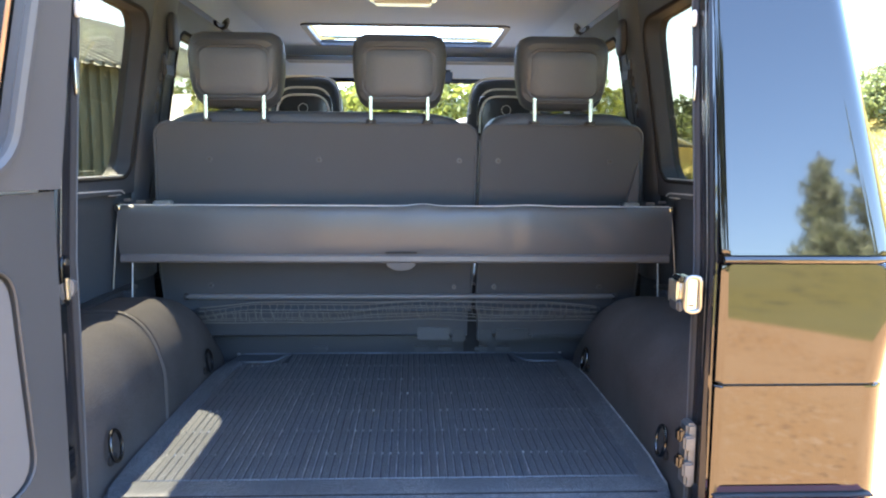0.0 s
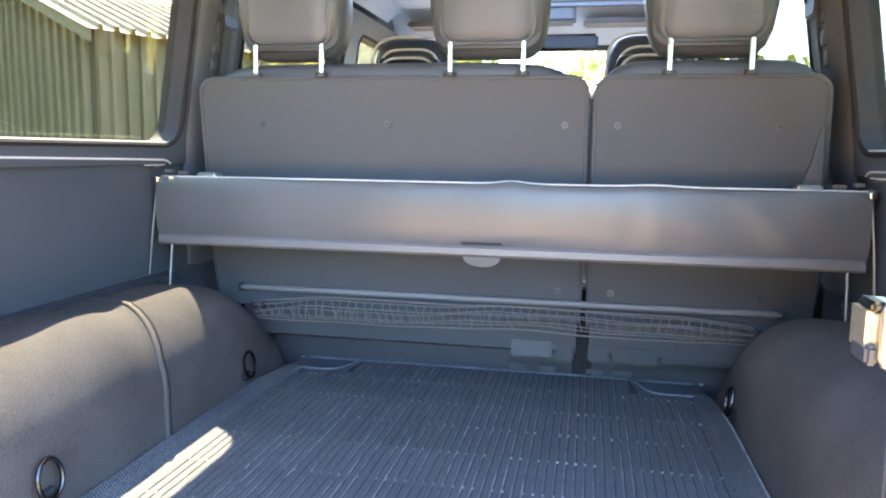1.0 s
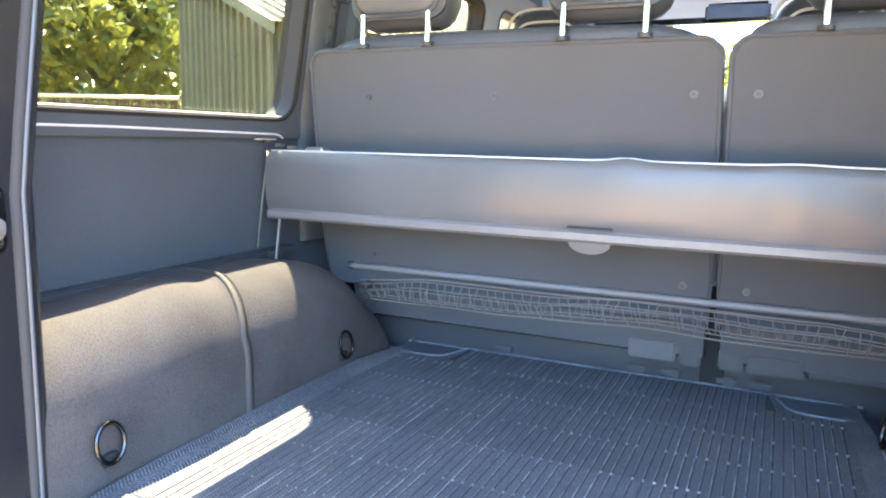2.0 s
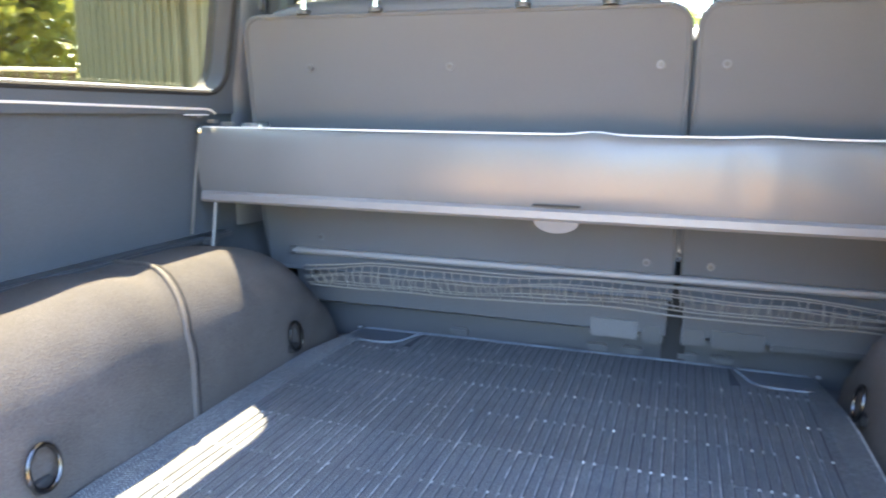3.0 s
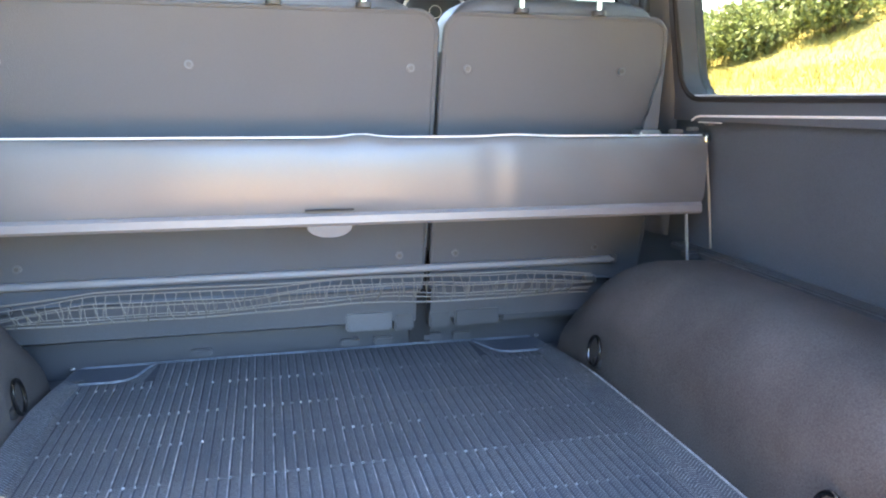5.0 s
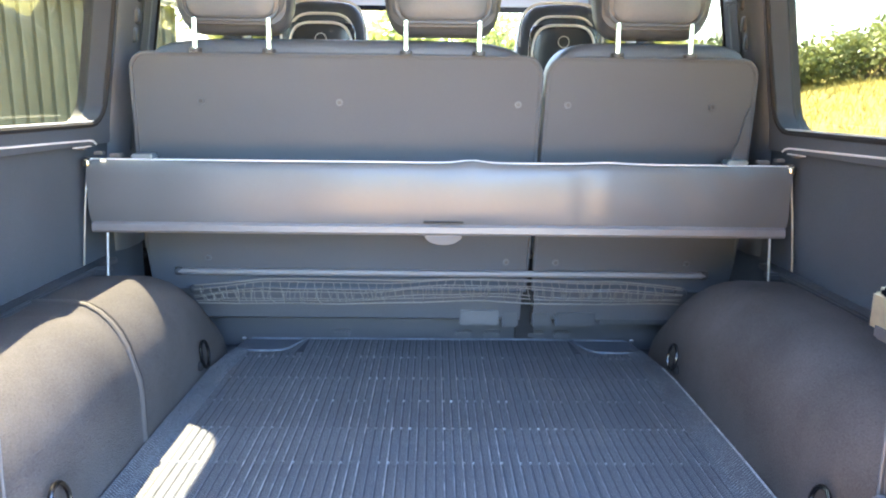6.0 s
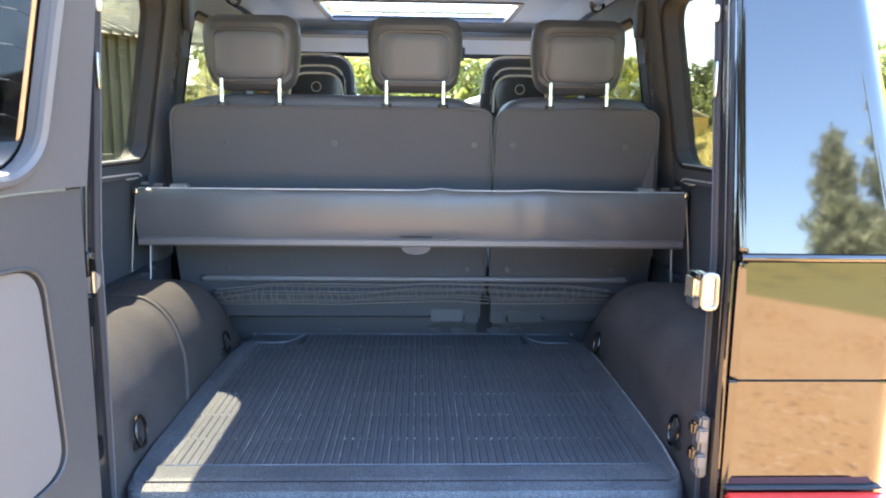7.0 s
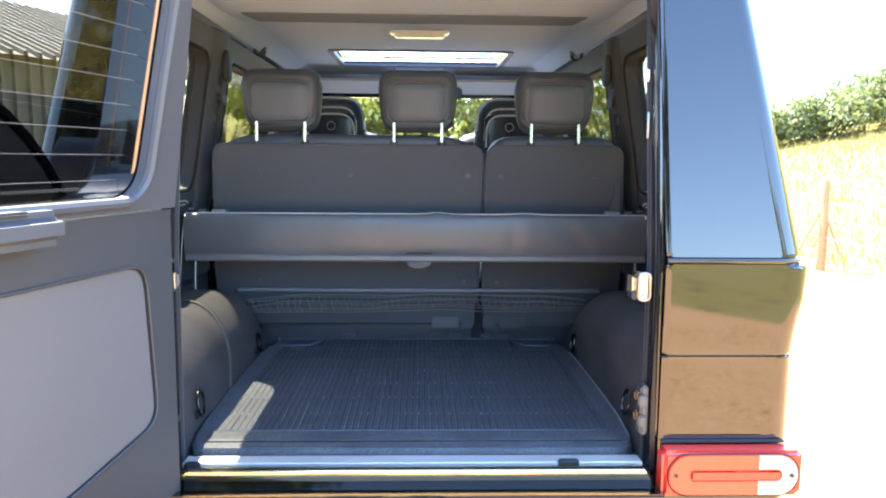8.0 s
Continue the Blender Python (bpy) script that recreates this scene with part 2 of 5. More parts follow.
def ground_mat():
    m = bpy.data.materials.new("gravel_and_grass")
    m.use_nodes = True
    nt = m.node_tree
    b = nt.nodes["Principled BSDF"]
    tc = nt.nodes.new("ShaderNodeTexCoord")
    sep = nt.nodes.new("ShaderNodeSeparateXYZ")
    nt.links.new(tc.outputs["Object"], sep.inputs[0])

    def noise_tex(scale, detail=6):
        n = nt.nodes.new("ShaderNodeTexNoise")
        n.inputs["Scale"].default_value, n.inputs["Detail"].default_value = scale, detail
        nt.links.new(tc.outputs["Object"], n.inputs["Vector"])
        return n.outputs["Fac"]

    def math_node(op, a, c):
        n = nt.nodes.new("ShaderNodeMath")
        n.operation = op
        for i, v in enumerate((a, c)):
            if isinstance(v, (int, float)):
                n.inputs[i].default_value = v
            else:
                nt.links.new(v, n.inputs[i])
        return n.outputs[0]

    def smooth(v, lo, hi):
        n = nt.nodes.new("ShaderNodeMapRange")
        n.interpolation_type = "SMOOTHSTEP"
        n.inputs["From Min"].default_value, n.inputs["From Max"].default_value = lo, hi
        nt.links.new(v, n.inputs["Value"])
        return n.outputs[0]

    def blend(fac, a, c):
        n = nt.nodes.new("ShaderNodeMix")
        n.data_type = "RGBA"
        nt.links.new(fac, n.inputs["Factor"])
        for key, v in (("A", a), ("B", c)):
            if isinstance(v, tuple):
                n.inputs[key].default_value = (*v, 1)
            else:
                nt.links.new(v, n.inputs[key])
        return n.outputs["Result"]

    wob = math_node("MULTIPLY", math_node("SUBTRACT", noise_tex(0.9), 0.5), 0.9)
    yy = math_node("ADD", sep.outputs["Y"], wob)
    yy = math_node("SUBTRACT", yy, math_node("MULTIPLY", sep.outputs["X"], 1.2))
    xx = math_node("ADD", sep.outputs["X"], wob)
    mask = math_node("MULTIPLY", smooth(yy, -7.0, -6.75), smooth(xx, 5.2, 4.4))
    mask = math_node("MULTIPLY", mask, smooth(yy, 11.0, 9.5))
    vo = nt.nodes.new("ShaderNodeTexVoronoi")
    vo.inputs["Scale"].default_value = 38
    nt.links.new(tc.outputs["Object"], vo.inputs["Vector"])
    sc = nt.nodes.new("ShaderNodeSeparateColor")
    nt.links.new(vo.outputs["Color"], sc.inputs[0])
    gravel = blend(noise_tex(90), (0.32, 0.176, 0.072), (0.42, 0.25, 0.112))
    gravel = blend(smooth(sc.outputs[0], 0.78, 0.95), gravel, (0.45, 0.31, 0.18))
    gravel = blend(smooth(sc.outputs[1], 0.85, 0.97), gravel, (0.18, 0.105, 0.055))
    gravel = blend(smooth(noise_tex(1.1), 0.35, 0.7), gravel, (0.40, 0.25, 0.122))
    grass = blend(noise_tex(14), (0.12, 0.108, 0.036), (0.26, 0.21, 0.058))
    grass = blend(smooth(noise_tex(3.2), 0.5, 0.72), grass, (0.085, 0.08, 0.035))
    grass = blend(smooth(noise_tex(0.35), 0.4, 0.65), grass, (0.19, 0.165, 0.06))
    nt.links.new(blend(mask, grass, gravel), b.inputs["Base Color"])
    b.inputs["Roughness"].default_value = 0.95
    b.inputs["Specular IOR Level"].default_value = 0.15
    bn = nt.nodes.new("ShaderNodeBump")
    bn.inputs["Strength"].default_value, bn.inputs["Distance"].default_value = 0.8, 0.02
    nt.links.new(noise_tex(60), bn.inputs["Height"])
    nt.links.new(bn.outputs[0], b.inputs["Normal"])
    return m


GROUND = ground_mat()


# ---- building tools ----
def world_of(ob):
    m = ob.matrix_basis.copy()
    while ob.parent:
        ob = ob.parent
        m = ob.matrix_basis @ m
    return m


def thing(name, at, label, category, group="", kind=""):
    e = new(name)
    e.empty_display_size = 0.1
    e.matrix_basis = Matrix.Translation(at)
    return tagged(e, label, category, group, kind)


def part(name, bm, material, parent=None, label="", sharp=38, smooth=True):
    me = bpy.data.meshes.new(name)
    bmesh.ops.recalc_face_normals(bm, faces=bm.faces[:])
    bm.to_mesh(me)
    bm.free()
    ob = new(name, me)
    if parent:
        ob.parent = parent
        me.transform(world_of(parent).inverted())
    me.materials.append(material)
    if smooth:
        me.polygons.foreach_set("use_smooth", [True] * len(me.polygons))
        me.set_sharp_from_angle(angle=radians(sharp))
    if label:
        ob["label"] = label
    return ob


def box(bm, x0, x1, y0, y1, z0, z1, bevel=0.0, seg=2, m=None):
    mm = Matrix.LocRotScale(((x0 + x1) / 2, (y0 + y1) / 2, (z0 + z1) / 2), None, (abs(x1 - x0), abs(y1 - y0), abs(z1 - z0)))
    vs = bmesh.ops.create_cube(bm, size=1, matrix=mm)["verts"]
    if bevel:
        es = list({e for v in vs for e in v.link_edges})
        r = bmesh.ops.bevel(bm, geom=es, offset=bevel, segments=seg, affect="EDGES", clamp_overlap=True)
        vs = list({v for f in r["faces"] for v in f.verts} | {v for v in vs if v.is_valid})
    if m is not None:
        bmesh.ops.transform(bm, matrix=m, verts=vs)
    return vs


def boxed(*a, **k):
    bm = bmesh.new()
    box(bm, *a, **k)
    return bm


def loft(bm, rings, cap=True, close=True):
    rows = [[bm.verts.new(p) for p in r] for r in rings]
    n = len(rows[0])
    for a, b in zip(rows, rows[1:]):
        for i in range(n if close else n - 1):
            j = (i + 1) % n
            bm.faces.new((a[i], a[j], b[j], b[i]))
    if cap and close:
        bm.faces.new(rows[0])
        bm.faces.new(rows[-1])
    return rows


def tube(bm, pts, r, n=8, closed=False):
    pts = [Vector(p) for p in pts]
    k = len(pts)
    rings, up = [], None
    for i, p in enumerate(pts):
        a = pts[(i - 1) % k] if closed or i else p
        b = pts[(i + 1) % k] if closed or i < k - 1 else p
        d = (b - a).normalized()
        if up is None:
            up = d.orthogonal().normalized()
        up = (up - d * up.dot(d)).normalized()
        side = d.cross(up)
        rr = r[i] if isinstance(r, (list, tuple)) else r
        rings.append([p + (up * math.cos(2 * math.pi * q / n) + side * math.sin(2 * math.pi * q / n)) * rr for q in range(n)])
    if closed:
        rings.append(rings[0])
        rows = [[bm.verts.new(p) for p in g] for g in rings[:-1]]
        rows.append(rows[0])
        for a, b in zip(rows, rows[1:]):
            for q in range(n):
                w = (q + 1) % n
                bm.faces.new((a[q], a[w], b[w], b[q]))
    else:
        loft(bm, rings)


def tubed(pts, r, n=8, closed=False):
    bm = bmesh.new()
    tube(bm, pts, r, n, closed)
    return bm


def rrect(u0, u1, v0, v1, r, n=5):
    out = []
    for cu, cv, a0 in ((u1 - r, v1 - r, 0), (u0 + r, v1 - r, 90), (u0 + r, v0 + r, 180), (u1 - r, v0 + r, 270)):
        for i in range(n + 1):
            a = radians(a0 + 90 * i / n)
            out.append((cu + r * math.cos(a), cv + r * math.sin(a)))
    return out


def plate(bm, outer, holes, to3d, back3d):
    """A sheet with openings: front and back faces from the same outline, joined by rims."""
    fronts = []
    edges, pairs = [], []
    for loop in [outer] + list(holes):
        f = [bm.verts.new(to3d(*p)) for p in loop]
        b = [bm.verts.new(back3d(*p)) for p in loop]
        fronts.append(f)
        for i in range(len(f)):
            j = (i + 1) % len(f)
            edges.append(bm.edges.new((f[i], f[j])))
            bm.faces.new((f[i], f[j], b[j], b[i]))
        pairs += list(zip(f, b))
    back = dict(pairs)
    res = bmesh.ops.triangle_fill(bm, use_beauty=True, use_dissolve=False, edges=edges)
    for f in [g for g in res["geom"] if isinstance(g, bmesh.types.BMFace)]:
        if all(v in back for v in f.verts):
            try:
                bm.faces.new([back[v] for v in reversed(f.verts)])
            except ValueError:
                pass


def plated(outer, holes, to3d, back3d):
    bm = bmesh.new()
    plate(bm, outer, holes, to3d, back3d)
    return bm


def cushion(cx, cy, cz, wx, dy, hz, m=None, power=3.2, nu=26, nv=14, pinch=0.0):
    """A rounded, slightly swollen block (superellipsoid)."""
    bm = bmesh.new()

    def sp(c, p):
        return math.copysign(abs(c) ** (2 / p), c)
    rings = []
    for i in range(1, nv):
        la = -math.pi / 2 + math.pi * i / nv
        ring = []
        for j in range(nu):
            lo = 2 * math.pi * j / nu
            x, y, z = sp(math.cos(la), power) * sp(math.cos(lo), power), sp(math.cos(la), power) * sp(math.sin(lo), power), sp(math.sin(la), power)
            ring.append(Vector((cx + wx / 2 * x * (1 + pinch * z), cy + dy / 2 * y, cz + hz / 2 * z)))
        rings.append(ring)
    loft(bm, rings)
    if m is not None:
        bmesh.ops.transform(bm, matrix=m, verts=bm.verts[:])
    return bm


# ---- the ground ----
def terrain(x, y):
    hill = np.interp(x, (5.2, 6.2, 8.6, 11.0, 14.4, 20.0, 26.0), (0, 0.2, 1.45, 2.0, 3.6, 6.2, 7.0)) * np.clip((y + 4) / 9, 0, 1) * np.clip((26 - y) / 5, 0, 1)
    d = np.clip((-y - 6) / 30, 0, 1)
    bank = 0.9 * d * d * (3 - 2 * d)
    rough = 0.05 * np.sin(x * 0.9 + 1.3 * np.sin(y * 0.5)) * np.clip((np.hypot(x, y - 2) - 7) / 6, 0, 1)
    return hill + bank + rough


def build_ground():
    n = 150
    s = np.sinh(np.linspace(-1, 1, n) * 5.2) / np.sinh(5.2) * 900
    gx, gy = np.meshgrid(s, s + 2)
    gz = terrain(gx, gy)
    verts = np.stack([gx, gy, gz], -1).reshape(-1, 3)
    idx = np.arange(n * n).reshape(n, n)
    faces = np.stack([idx[:-1, :-1], idx[:-1, 1:], idx[1:, 1:], idx[1:, :-1]], -1).reshape(-1, 4)
    me = bpy.data.meshes.new("ground")
    me.from_pydata(verts.tolist(), [], faces.tolist())
    me.polygons.foreach_set("use_smooth", [True] * len(me.polygons))
    me.materials.append(GROUND)
    tagged(new("ground", me), "orange gravel yard running into dry yellow grass", "ground", kind="structure")


build_ground()

# ---- the car ----
car = thing("off_road_car", (0, 2.6, 0), "black boxy off-road car with its rear door open", "car")
BELT, TILT_REAR, TUMBLE = 1.135, 0.145, 0.165


def yr(z):
    return 1.07 + max(0, z - BELT) * TILT_REAR


def sx(z):
    return 0.775 - max(0, z - BELT) * TUMBLE


def sxo(z):
    """Outside of the rear corners: they bulge past the side walls."""
    return 0.793 - max(0, z - BELT) * (TUMBLE + 0.03)


def mirrored(bm):
    bmesh.ops.transform(bm, matrix=Matrix.Diagonal((-1, 1, 1, 1)), verts=bm.verts[:])
    return bm


def both(name, make, material, label="", parent=None):
    a = part(name, make(), material, parent or car, label)
    b = part(name, mirrored(make()), material, parent or car, label)
    return a, b


# body sides with three window openings each
WINDOWS = [(1.235, 1.955, 1.222, 1.658, 0.055), (2.17, 2.93, 1.235, 1.658, 0.05), (3.05, 3.60, 1.235, 1.658, 0.05)]
SIDE = [(1.215, 0.56), (3.86, 0.56), (3.86, 1.16), (3.62, 1.86), (1.27, 1.86), (1.215, 1.2)]


def side_shell():
    return plated(SIDE, [rrect(*w) for w in WINDOWS], lambda y, z: (sx(z), y, z), lambda y, z: (sx(z) - 0.028, y, z))


both("side_wall", side_shell, PAINT, "glossy black side wall with window openings")


def side_trim():
    outer = [(1.20, 1.19), (3.80, 1.19), (3.58, 1.72), (1.25, 1.72)]
    return plated(outer, [rrect(w[0] + 0.012, w[1] - 0.012, w[2] + 0.010, w[3] - 0.012, w[4]) for w in WINDOWS],
                  lambda y, z: (sx(z) - 0.019, y, z), lambda y, z: (sx(z) - 0.055, y, z))


both("window_surround", side_trim, PLASTIC, "dark grey plastic window surround")
for w in WINDOWS:
    def pane():
        return plated(rrect(w[0] + 0.009, w[1] - 0.009, w[2] + 0.007, w[3] - 0.009, w[4] - 0.002), [],
                      lambda y, z: (sx(z) - 0.012, y, z), lambda y, z: (sx(z) - 0.016, y, z))
    both("window_pane", pane, GLASS, "side window glass")

    def film():
        return plated(rrect(w[0] + 0.011, w[1] - 0.011, w[2] + 0.009, w[3] - 0.011, w[4] - 0.002), [],
                      lambda y, z: (sx(z) - 0.0166, y, z), lambda y, z: (sx(z) - 0.0170, y, z))
    # casts no shadow, so it darkens only what is seen through the window
    for ob in both("view_dimmer", film, VIEW_DIM, "thin shadowless layer added to dim the view through the glass"):
        ob.visible_shadow = False

    def gasket():
        inner = rrect(w[0] + 0.0135, w[1] - 0.0135, w[2] + 0.0115, w[3] - 0.0135, w[4])
        return plated(rrect(*w), [inner], lambda y, z: (sx(z) + 0.002, y, z), lambda y, z: (sx(z) - 0.0535, y, z))
    both("window_gasket", gasket, REVEAL)

    def bead():
        return tubed([(sx(z) - 0.054, y, z) for y, z in rrect(w[0] + 0.010, w[1] - 0.010, w[2] + 0.008, w[3] - 0.010, w[4])], 0.0055, 6, True)
    both("window_seal", bead, SEAL, "black rubber seal")


# rear corner columns
def corner_ring(z, inner=0.497, flare=0.0, back=0.0):
    y0, xo = yr(z) + back, sxo(z) + flare
    r = 0.05
    pts = [(inner, y0 + 0.03), (inner + 0.006, y0 + 0.006), (inner + 0.014, y0), (inner + 0.018, y0), (xo - r - 0.005, y0)]
    for i in range(9):
        a = radians(-90 + 90 * i / 8)
        pts.append((xo - r + r * math.cos(a), y0 + r + r * math.sin(a)))
    pts += [(sx(z) + 0.003, 1.231), (sx(z) - 0.03, 1.225), (0.60, y0 + 0.10), (inner + 0.01, y0 + 0.065), (inner, y0 + 0.055)]
    return [(x, y, z) for x, y in pts]


def corner(levels, back=0.0):
    bm = bmesh.new()
    loft(bm, [corner_ring(z, 0.497 + ins, fl, back) for z, ins, fl in levels])
    return bm


both("rear_pillar", lambda: corner([(1.142, 0.004, -0.004), (1.147, 0, 0), (1.150, 0, 0), (1.16, -0.0004, 0), (1.3, -0.004, 0), (1.5, -0.008, 0), (1.7, -0.012, 0), (1.88, -0.014, 0)]), PAINT, "glossy black rear pillar mirroring the sky")
both("corner_panel", lambda: corner([(0.942, 0.002, -0.008), (0.944, 0, -0.006), (0.946, 0, -0.006), (0.99, 0, 0.0), (1.05, 0, 0.012), (1.114, 0, 0.016), (1.118, 0, 0.016), (1.126, 0.002, 0.010), (1.128, 0.006, -0.004)]), PAINT, "glossy black rear corner panel mirroring gravel")
both("lower_corner_panel", lambda: corner([(0.60, 0, -0.006), (0.775, 0, -0.006), (0.934, 0, -0.006), (0.936, 0, -0.006), (0.938, 0.002, -0.008)]), PAINT, "glossy black lower corner panel")
both("panel_gap", lambda: corner([(0.58, 0.008, -0.014), (1.128, 0.008, -0.014), (1.16, 0.008, -0.014)], 0.008), BLACK_PLASTIC, "dark seam between body panels")
both("belt_moulding", lambda: tubed([(0.503, yr(1.135) - 0.001, 1.135), (0.738, yr(1.135) - 0.001, 1.135), (0.776, 1.084, 1.135), (0.794, 1.12, 1.135), (0.778, 1.22, 1.135)], 0.0055, 10), PAINT, "rounded black belt moulding")
both("lamp_bracket", lambda: boxed(0.505, 0.762, 1.062, 1.085, 0.7595, 0.7635, bevel=0.0015), BLACK_PLASTIC)


# door opening: jamb, seals, header
def jamb():
    bm = bmesh.new()
    rings = []
    for z in (0.66, 0.8, 1.0, BELT, 1.3, 1.5, 1.76):
        k = yr(z) - 1.07
        rings.append([(0.489, 1.085 + k, z), (0.4885, 1.145 + k, z), (0.50, 1.16 + k, z), (0.503, 1.085 + k, z), (0.497, 1.078 + k, z)])
    loft(bm, rings)
    return bm


both("door_jamb", jamb, JAMB, "black painted door jamb")


def loop3(x, z0, z1, y, r=0.035, n=6):
    dense = []
    loop = rrect(-x, x, z0, z1, r, n)
    for (u, v), (p, q) in zip(loop, loop[1:] + loop[:1]):
        k = max(1, int(abs(q - v) / 0.08))
        dense += [(u + (p - u) * i / k, v + (q - v) * i / k) for i in range(k)]
    return [(u * (1 + 0.02 * max(0.0, 1.0 - v)), y + (yr(v) - 1.07), v) for u, v in dense]


part("door_seal", tubed(loop3(0.4905, 0.672, 1.745, 1.130), 0.0075, 10, True), SEAL_GREY, car, "soft black rubber door seal")
part("seal_lip", tubed(loop3(0.4870, 0.676, 1.741, 1.138), 0.0034, 8, True), PLASTIC, car, "grey seal lip")
part("jamb_flange", tubed(loop3(0.496, 0.668, 1.75, 1.081), 0.0032, 6, True), PAINT, car)
part("jamb_flange", tubed(loop3(0.4905, 0.670, 1.747, 1.096), 0.0022, 6, True), CATCH, car, "bright jamb edge")
part("rear_header", boxed(-0.62, 0.62, 1.15, 1.235, 1.76, 1.885, bevel=0.01), PAINT, car)


def pillar_trim():
    bm = bmesh.new()
    rings = []
    for z in (0.70, 0.95, 1.19, 1.3, 1.5, 1.74):
        k, xo = yr(z) - 1.07, sx(z) - 0.056
        rings.append([(0.495, 1.140 + k, z), (0.498, 1.150 + k, z), (0.56, 1.170 + k, z), (xo, 1.250 + 0.3 * k, z), (xo, 1.215 + k * 0.3, z), (0.51, 1.140 + k, z)])
    loft(bm, rings)
    return bm


both("rear_pillar_trim", pillar_trim, PLASTIC, "dark grey inner pillar trim")


st = part("striker", boxed(0.4380, 0.4690, 1.077, 1.125, 1.0580, 1.1060, bevel=0.007, seg=3), STRIKER, car, "worn steel door striker with a bright loop")
part("striker_face", boxed(0.4500, 0.4685, 1.0745, 1.080, 1.0570, 1.1055, bevel=0.002), ALU, st, "polished face inside the loop")
part("striker_loop", tubed([(u, 1.072, v) for u, v in rrect(0.4480, 0.4708, 1.0545, 1.1085, 0.008, 2)], 0.0034, 8, True), CATCH, st, "bright steel loop with cut corners")
part("striker_cap", boxed(0.4385, 0.4520, 1.074, 1.11, 1.0985, 1.1085, bevel=0.003), DARK_CHROME, st)
part("striker_notch", boxed(0.4365, 0.4480, 1.074, 1.11, 1.0545, 1.0715, bevel=0.003), BLACK_PLASTIC, st)
part("striker_slot", boxed(0.4530, 0.4630, 1.0735, 1.078, 1.0620, 1.0660, bevel=0.001), DARK_CHROME, st)
cp = part("door_catch", boxed(0.470, 0.487, 1.096, 1.128, 0.762, 0.868, bevel=0.004), CATCH_DULL, car, "dull metal door catch with two lugs")
for z in (0.782, 0.826):
    part("catch_lug", boxed(0.4635, 0.482, 1.088, 1.106, z, z + 0.024, bevel=0.003), CATCH_DULL, cp, "dull steel lug")
    part("catch_hook", boxed(0.456, 0.468, 1.094, 1.112, z + 0.012, z + 0.034, bevel=0.004), DARK_CHROME, cp)


for s in (-1, 1):
    for z, w, h, m in ((1.508, 0.008, 0.026, WHITEWASH), (1.405, 0.004, 0.056, ALU)):
        part("jamb_buffer", cushion(s * 0.4805, 1.122 + yr(z) - 1.07, z, w, 0.010, h), m, car, "small pale jamb buffer")

# sill
part("scuff_plate", boxed(-0.478, 0.478, 1.092, 1.130, 0.690, 0.7065, bevel=0.002), SCUFF, car, "brushed metal scuff plate")
part("sill_step", boxed(-0.49, 0.49, 1.072, 1.1, 0.62, 0.695, bevel=0.002), JAMB, car, "black painted sill")
bms = bmesh.new()
loft(bms, [[(x + e * (0.713 - z), y, z) for y, z in ((1.0755, 0.690), (1.0755, 0.7065), (1.050, 0.7125), (1.040, 0.713), (1.0365, 0.7105), (1.0365, 0.694), (1.039, 0.6905))] for x, e in ((-0.448, -1.6), (-0.2, 0), (0.2, 0), (0.466, 0.6))])
part("sill_moulding", bms, MOULDING, car, "polished sill moulding, metal tinted yellow like the mirrored yard")
part("bumper_ledge", boxed(-0.497, 0.497, 0.995, 1.046, 0.669, 0.679, bevel=0.004), PAINT, car, "glossy black ledge below the sill")
part("ledge_face", boxed(-0.495, 0.495, 1.002, 1.044, 0.58, 0.668, bevel=0.004), JAMB, car)
part("sill_apron", boxed(-0.482, 0.482, 1.042, 1.078, 0.56, 0.6895, bevel=0.002), PAINT, car)
lb = part("sill_catch", boxed(0.300, 0.344, 1.086, 1.100, 0.694, 0.712, bevel=0.003), BLACK_PLASTIC, car, "small black catch on the sill")
for dx in (0.31, 0.322, 0.334):
    part("catch_screw", tubed([(dx, 1.086, 0.704), (dx, 1.084, 0.704)], 0.003, 8), STEEL, lb)
part("sill_buffer", cushion(-0.456, 1.088, 0.703, 0.032, 0.022, 0.014), SEAL, car, "black rubber buffer")
part("load_floor", boxed(-0.74, 0.74, 1.09, 3.6, 0.60, 0.688), BLACK_PLASTIC, car)
part("rear_bumper", boxed(-0.80, 0.80, 0.965, 1.07, 0.40, 0.55, bevel=0.02), BLACK_PLASTIC, car, "plain black rear bumper")


